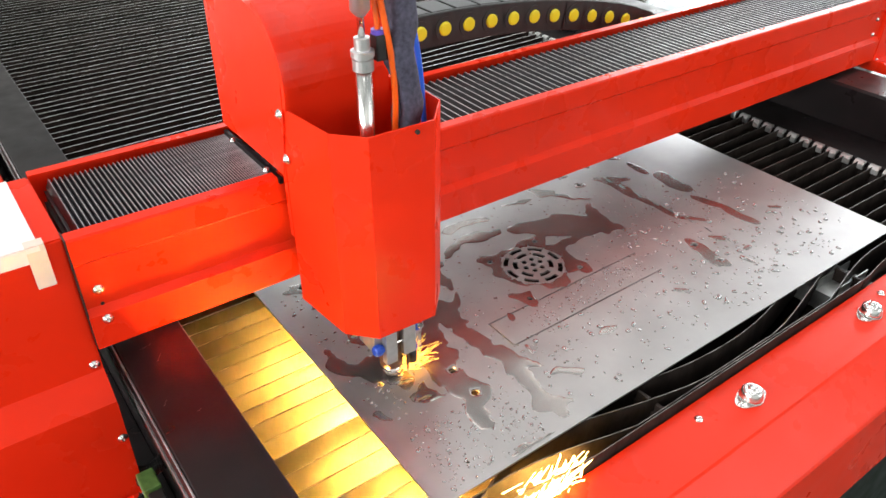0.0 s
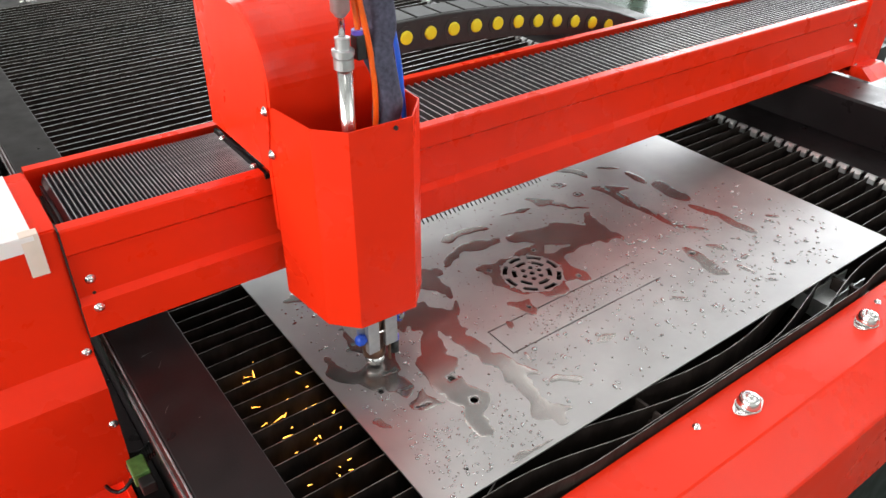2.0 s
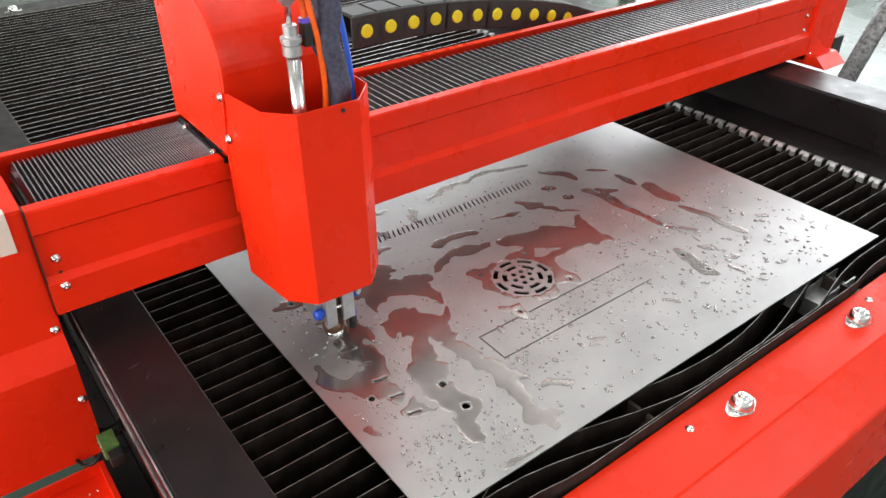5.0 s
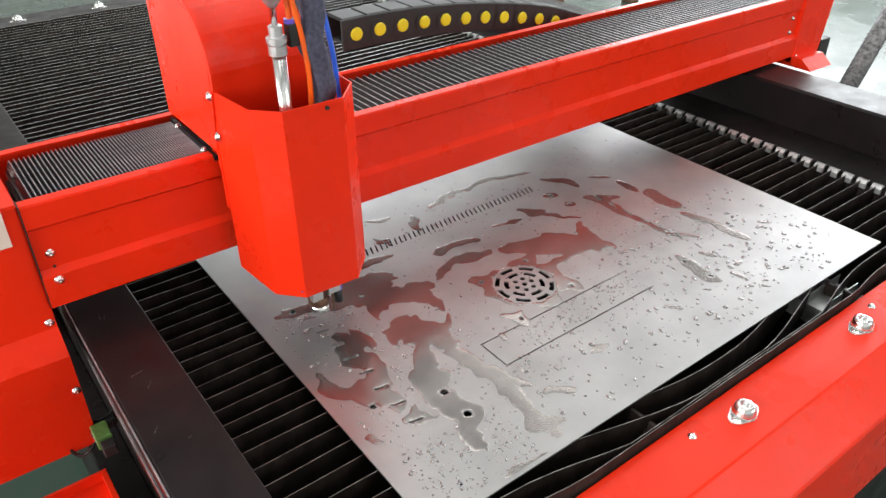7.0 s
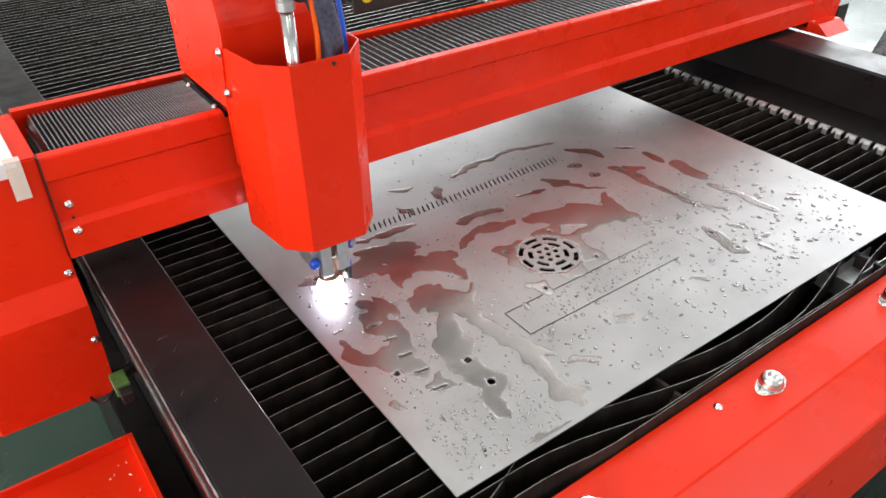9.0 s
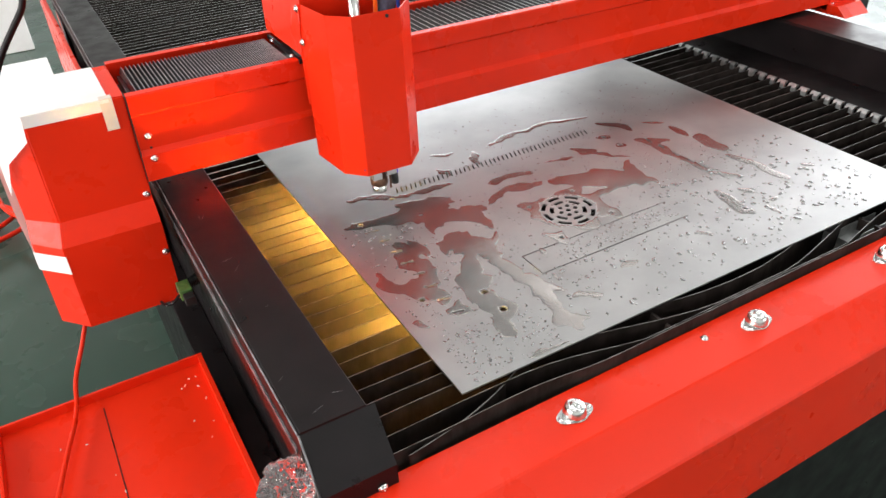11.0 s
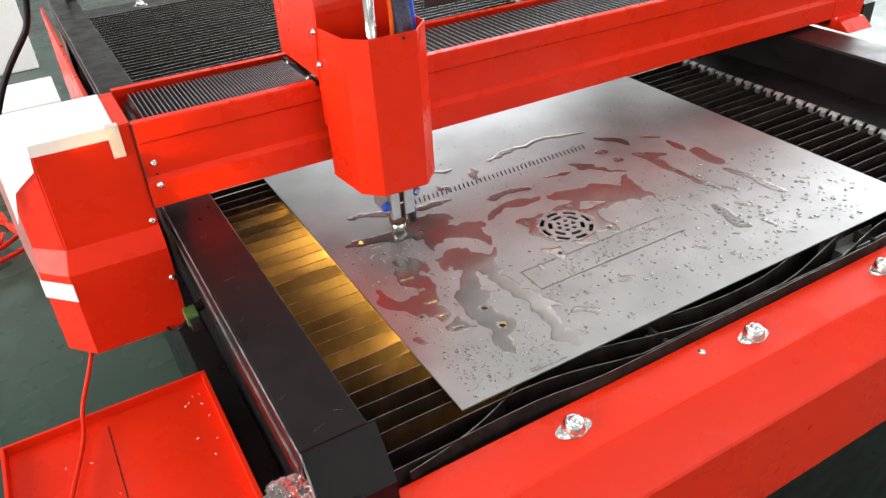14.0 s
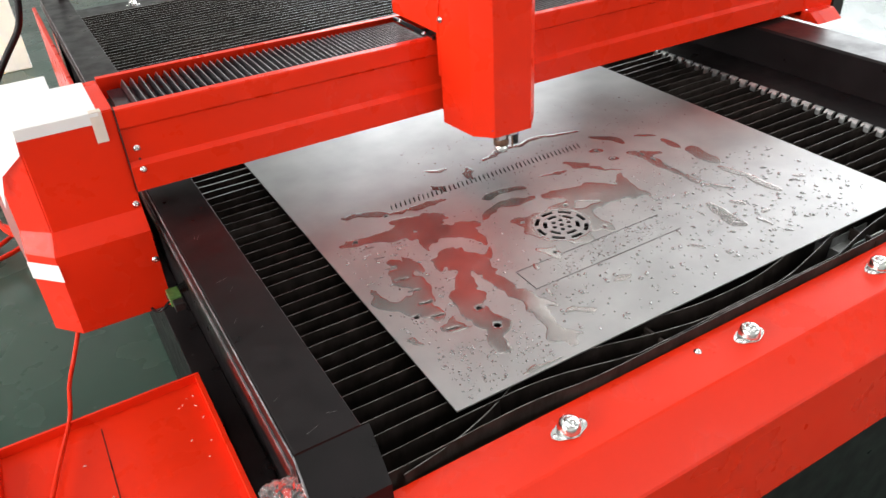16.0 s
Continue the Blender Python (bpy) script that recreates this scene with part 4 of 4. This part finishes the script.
tube("hose", [(0.100, 0.045, 1.18), (0.099, 0.05, 1.28), (0.097, 0.055, 1.33), (0.090, 0.065, 1.40), (0.075, 0.075, 1.46)], 0.004, BLUEHOSE, carriage, "thin blue air hose")
# quilted fabric sleeve round the torch cable
bm = bmesh.new()
_rings = []
for _i in range(40):
    _z = 1.16 + 0.36 * _i / 39
    _c = (0.072 - 0.012 * math.sin((_z - 1.16) * 9) + 0.004 * math.sin(_z * 55), 0.035 + 0.006 * math.sin(_z * 14))
    _ring = []
    for _j in range(24):
        _a = 2 * math.pi * _j / 24
        _rr = 0.0165 + 0.0022 * math.sin(3 * _a + _z * 26) + 0.0013 * math.sin(_z * 120 + _a)
        if 8 <= _j <= 10:
            _rr += 0.008 + 0.003 * math.sin(_z * 90)
        _ring.append(bm.verts.new((_c[0] + _rr * math.cos(_a), _c[1] + 0.8 * _rr * math.sin(_a), _z)))
    _rings.append(_ring)
for _a, _b in zip(_rings, _rings[1:]):
    for _j in range(24):
        bm.faces.new((_a[_j], _a[(_j + 1) % 24], _b[(_j + 1) % 24], _b[_j]))
bm.faces.new(_rings[0]), bm.faces.new(_rings[-1])
part("cable_sleeve", bm, SLEEVE, carriage, "dark navy fabric sleeve round the torch cable", True)

# torch: moves up and down in the carriage
bm = bmesh.new()
cyl(bm, (0, 0.002, 0.878), (0, 0.002, 1.10), 0.0165, seg=24)
torch = part("torch", bm, BRASS, carriage, "plasma torch held between two clamp blocks", True)
bm = bmesh.new()
lathe(bm, (0, 0.002, 0.853), (0, 0, 1), ((0.0045, 0), (0.0105, 0.0012), (0.0148, 0.004), (0.0158, 0.007), (0.0158, 0.0175), (0.0148, 0.018), (0.0148, 0.020)), 28)
part("nozzle", bm, CHROME, torch, "bright steel nozzle", True)
bm = bmesh.new()
lathe(bm, (0, 0.002, 0.872), (0, 0, 1), ((0.0165, 0), (0.0182, 0.002), (0.0182, 0.014), (0.0165, 0.017)), 28)
part("shield_cap", bm, BRASS, torch, "heat-browned shield cap", True)
for _x0, _x1, _z0, _z1 in ((-0.021, -0.001, 0.893, 0.956), (0.010, 0.032, 0.897, 0.960)):
    part("clamp_block", boxm(_x0, _x1, -0.0205, -0.0085, _z0, _z1, 0.001), ALU, torch, "grey aluminium clamp block")
part("clamp_body", boxm(-0.034, 0.034, -0.0065, 0.038, 0.912, 0.962, 0.002), ALU, torch, "aluminium torch clamp")
bm = bmesh.new()
cyl(bm, (-0.003, -0.0145, 0.925), (0.012, -0.0145, 0.925), 0.0024, seg=10)
part("clamp_bolt", bm, CHROME, torch)
bm = bmesh.new()
lathe(bm, (-0.022, -0.012, 0.923), (-1, 0, 0), ((0.0065, 0), (0.0065, 0.003), (0.0088, 0.004), (0.0095, 0.008), (0.0088, 0.013), (0.006, 0.016)), 10)
part("knob", bm, BLUE, torch, "blue clamp knob")
bm = bmesh.new()
lathe(bm, (0.040, -0.004, 0.938), (0.25, -0.97, 0.1), ((0.007, 0), (0.0098, 0.002), (0.0098, 0.010), (0.007, 0.012)), 16)
box(bm, 0.033, 0.043, -0.006, 0.004, 0.935, 0.968, 0.002)
part("knob", bm, BLUE, torch, "blue clamp lever")
bm = bmesh.new()
lathe(bm, (0.0430, -0.0155, 0.9392), (0.25, -0.97, 0.1), ((0.0062, 0), (0.005, 0.002)), 14)
part("knob_screw", bm, CHROME, torch)
bm = bmesh.new()
cyl(bm, (0.030, -0.012, 0.872), (0.030, -0.012, 0.897), 0.0075, seg=16)
part("sensor", bm, RUBBER, torch, "small black proximity sensor", True)
bm = bmesh.new()
cyl(bm, (0.030, -0.012, 0.897), (0.030, -0.012, 0.904), 0.0085, seg=16)
part("sensor_ring", bm, PURPLE, torch, "violet ring of the sensor", True)
bm = bmesh.new()
cyl(bm, (0.016, -0.020, 0.868), (0.016, -0.020, 0.897), 0.0022, seg=8)
part("pilot_pin", bm, BRASS, torch)

# ---- sparks ----
def streaks(name, n, seed, place, aim, length, radius, material, label, category):
    rnd = random.Random(seed)
    bm = bmesh.new()
    for _ in range(n):
        p = Vector(place(rnd))
        d = Vector(aim(rnd, p)).normalized()
        ln = rnd.uniform(*length)
        cyl(bm, p, p + d * ln, radius * rnd.uniform(0.5, 1.2), 0.0002, seg=4, caps=True)
    ob = tagged(part(name, bm, material), label, category, kind="stuff")
    return ob


jet = streaks("spark_shower", 320, 1, lambda r: (r.triangular(-0.05, 0.10, 0.05), r.gauss(0.03, 0.075) if r.random() < 0.55 else r.uniform(-0.40, 0.25), r.uniform(0.68, 0.765)),
              lambda r, p: (r.uniform(-1, 0.2), r.uniform(-0.5, 0.1), r.uniform(-0.4, 0.1)), (0.015, 0.05), 0.0016, HOT, "golden shower of sparks blown down between the slats", "sparks")
embers = streaks("embers", 130, 2, lambda r: (r.uniform(-0.125, -0.015), r.triangular(-0.25, 0.16, 0.10), r.uniform(0.79, 0.84)),
                 lambda r, p: (r.uniform(-1, 1), r.uniform(-0.2, 0.2), r.uniform(-0.6, 0.3)), (0.004, 0.017), 0.0012, HOTSMALL, "dying golden embers between the slats", "sparks")
spray = streaks("spark_spray", 90, 3, lambda r: (r.uniform(0.0, 0.05), r.uniform(-0.02, 0.02), 0.853 + 0.02 * r.random()),
                lambda r, p: (1.0, r.uniform(-0.9, 0.5), r.uniform(0.0, 0.35)), (0.008, 0.045), 0.00032, HOTSMALL, "fine sparks spraying over the sheet from the nozzle", "sparks")
burst = streaks("spark_burst", 340, 7, lambda r: (r.gauss(0.15, 0.03), r.gauss(-0.045, 0.010), r.uniform(0.76, 0.835)),
                lambda r, p: (r.uniform(0.0, 1.2), r.uniform(-0.25, 0.1), r.uniform(0.0, 0.8)), (0.006, 0.035), 0.0009, HOTBURST, "bright golden burst of sparks at the front gap", "sparks")
bm = bmesh.new()
bmesh.ops.create_uvsphere(bm, u_segments=16, v_segments=10, radius=0.024)
arc = tagged(part("plasma_arc", bm, ARC, None, "", True), "white-hot plasma arc under the nozzle", "plasma arc")

# ---- round the machine ----
def pole(name, p, q, r, material, label, category):
    bm = bmesh.new()
    cyl(bm, p, q, r, seg=16)
    return tagged(part(name, bm, material, None, "", True), label, category)


pole("steel_tube", (4.17, 1.50, 0.0), (5.35, 1.715, 0.813), 0.055, GREYPAINT, "dark grey steel tube leaning over the floor", "tube")
for _x, _y in ((4.04, 3.86), (4.71, 3.65)):
    tagged(part("steel_post", boxm(_x, _x + 0.10, _y, _y + 0.10, 0, 1.4, 0.004), RUST), "rust-brown square steel post standing on the floor", "post")


bm = bmesh.new()
box(bm, -4.2, -0.365, 5.25, 6.2, 0.0, 2.6, 0.01)
cabinet = tagged(part("white_cabinet", bm, PAPER), "tall plain white sheet metal cabinet standing on the floor", "cabinet")
tagged(part("white_box", boxm(-1.09, -0.334, 3.55, 4.0, 0.0, 0.30, 0.006), PAPER), "low white carton standing on the floor", "carton")
tube("hanging_cable", [(-0.26, 2.9, 2.1), (-0.306, 2.9, 1.125), (-0.353, 2.9, 0.865), (-0.40, 2.9, 0.806), (-0.48, 2.9, 0.712), (-0.55, 2.9, 0.615), (-0.64, 2.85, 0.44), (-0.76, 2.8, 0.2), (-0.88, 2.8, 0.016)], 0.014, CABLEBLACK)
tagged(bpy.data.objects["hanging_cable"], "dark grey cable hanging down to the floor", "cable")
_rnd = random.Random(11)
for _i in range(7):
    _cx, _cy = _rnd.uniform(-1.07, -0.74), _rnd.uniform(2.35, 3.4)
    _pts = []
    _a = _rnd.uniform(0, 6)
    for _j in range(14):
        _a += _rnd.uniform(0.3, 0.8)
        _rr = _rnd.uniform(0.10, 0.34)
        _pts.append((_cx + _rr * math.cos(_a) * 0.8, _cy + _rr * math.sin(_a), 0.012 + 0.016 * _i + _rnd.uniform(0, 0.02)))
    _c = tube("floor_cable", _pts, 0.010, (CABLERED, ORANGEHOSE, CABLERED, YELLOW, CABLERED, ORANGEHOSE, CABLERED)[_i])
    tagged(_c, "tangled orange-red cable lying on the floor" if _i != 3 else "tangled yellow cable lying on the floor", "cable", "cables on the floor")
bm = bmesh.new()
box(bm, -0.20, -0.185, 2.83, 2.86, 0.95, 1.10, 0.003)
box(bm, -0.20, -0.12, 2.83, 2.86, 0.932, 0.95, 0.003)
tagged(part("clamp_lever", bm, BLACK), "black clamp lever standing on the rear of the rail", "clamp")
bm = bmesh.new()
bmesh.ops.create_icosphere(bm, subdivisions=4, radius=1.0)
for _v in bm.verts:
    _d = 1 + 0.45 * noise.noise(_v.co * 2.3) + 0.25 * abs(noise.noise(_v.co * 5.1 + Vector((3, 1, 2))))
    _v.co = Vector((-0.285 + 0.036 * _v.co.x * _d, -0.012 + 0.032 * _v.co.y * _d, 0.842 + 0.030 * _v.co.z * _d))
tagged(part("plastic_film", bm, FILM), "crumpled clear plastic film stuffed in the rail end", "plastic film")

# ---- what moves ----
GANTRYY = [(0, 0.2470), (0.5, 0.2475), (1, 0.2918), (1.5, 0.2907), (2, 0.2970), (2.5, 0.3294), (3, 0.3391), (3.5, 0.3465), (4, 0.3583), (6.5, 0.4394), (7, 0.4438), (7.5, 0.4570), (8, 0.4572), (8.5, 0.4562), (9, 0.4900), (9.5, 0.4907), (10, 0.5027), (12.3, 0.6016), (12.5, 0.5911), (13, 0.5937), (13.5, 0.5210), (14, 0.5258), (14.5, 0.5231), (15, 0.5425), (15.5, 0.5787), (16, 0.6114)]
TORCHZ = [(0, 0), (0.4, 0), (0.6, 0.02), (0.9, 0.045), (1.1, 0.045), (1.4, 0), (2.0, 0), (2.2, 0.03), (2.6, 0.05), (2.9, 0), (3.5, 0), (3.8, 0.045), (4.05, 0.04), (4.2, 0.012), (6.5, 0), (6.7, 0.02), (7.0, 0.043), (7.2, 0.04), (7.4, 0.0), (8.1, 0), (8.4, 0.047),
          (8.7, 0.047), (8.9, 0.0), (9.7, 0), (10, 0.04), (10.2, 0.045), (12.0, 0.045), (12.2, 0), (12.6, 0), (12.9, 0.045), (13.5, 0.053), (13.7, 0.03), (13.85, 0), (14.4, 0), (14.7, 0.03), (15, 0.055), (16, 0.05)]


def along(table_rows, t):
    return float(np.interp(t, [r[0] for r in table_rows], [r[1] for r in table_rows]))


def motions():
    walk(gantry, [(t, pose(-0.0133, y, -0.002, 0, 0.7, 0)) for t, y in GANTRYY])
    times = sorted({r[0] for r in HEADX} | {r[0] for r in GANTRYY})
    walk(carriage, [(t, pose(along(HEADX, t), along(GANTRYY, t), 0)) for t in times])
    walk(torch, [(t, pose(0, 0, z)) for t, z in TORCHZ])
    few = [r for r in HEADX if r[0] in (0, 1, 1.5, 2, 4, 7, 7.5, 8.5, 9, 10, 12.3, 14.7, 15, 15.5, 16)]
    for ob, frac, side in FOLDS:
        rows = []
        for t, hx in few:
            a, b = (-0.278, hx - 0.084) if side < 0 else (hx + 0.116, 1.722)
            rows.append((t, pose(a + (b - a) * frac, 0, 0)))
        walk(ob, rows)

    def flare(ob, states, up, down):
        """up and down: places of a spark swarm when it flies and when it has fallen into the tray."""
        rows = []
        for t, s in states:
            hx, y = along(HEADX, t), along(GANTRYY, t)
            rows.append((t, pose(hx - 0.08 if ob is not spray and ob is not arc else hx, y, down + (up - down) * s)))
        walk(ob, rows)
    on = [(0, 1), (0.2, 1), (0.4, 0), (1.3, 0), (1.42, 1), (1.65, 1), (1.85, 0), (2.8, 0), (2.92, 1), (3.15, 1), (3.35, 0), (4.3, 0), (4.42, 1), (4.65, 1), (4.85, 0), (6.05, 0), (6.17, 1), (6.4, 0.9), (6.5, 0.67), (6.62, 0), (7.55, 0), (7.65, 1), (7.85, 1),
          (7.98, 0), (9.1, 0), (9.2, 1), (9.52, 1), (9.7, 0), (10.7, 0), (10.82, 1), (11.05, 1), (11.25, 0), (12.15, 0), (12.25, 1), (12.6, 1), (12.8, 0), (13.75, 0), (13.85, 1), (14.1, 1), (14.3, 0), (16, 0)]
    flare(jet, on, 0.0, -0.60)
    flare(embers, [(0, 0), (0.2, 0), (0.35, 1), (0.6, 0.97), (0.8, 0), (1.6, 0), (1.8, 1), (2.1, 0.97), (2.3, 0), (3.1, 0), (3.3, 1), (3.6, 0.97), (3.8, 0), (6.4, 0), (6.5, 1), (6.7, 1), (6.9, 0), (7.8, 0), (7.92, 1), (8.1, 1), (8.3, 0), (9.5, 0), (9.6, 1), (9.8, 0.97), (9.95, 0),
                   (12.6, 0), (12.7, 1), (12.85, 0), (14.05, 0), (14.2, 1), (14.4, 0.97), (14.48, 0), (16, 0)], 0.0, -0.70)
    flare(spray, [(0, 1), (0.2, 1), (0.3, 0), (0.5, 0), (2.6, 0), (2.8, 0), (2.92, 1), (3.1, 1), (3.2, 0), (3.4, 0), (4.0, 0), (9.0, 0), (9.2, 0), (9.35, 1), (9.55, 1), (9.65, 0), (9.9, 0), (12.0, 0), (12.15, 0), (12.25, 1), (12.38, 1), (12.46, 0), (12.7, 0), (16, 0)], 0.0, -0.75)
    walk(burst, [(0, pose(0, 0, 0)), (0.15, pose(0, 0, 0)), (0.3, pose(0, 0, -0.6)), (16, pose(0, 0, -0.6))])
    flare(arc, [(0, 0), (2.7, 0), (2.76, 1), (2.84, 1), (2.9, 0), (4.12, 0), (4.2, 1), (4.32, 1), (4.4, 0), (7.3, 0), (7.4, 1), (7.52, 1), (7.62, 0), (8.75, 0), (8.8, 1), (9.05, 1), (9.14, 0), (16, 0)], 0.858, 0.25)


motions()
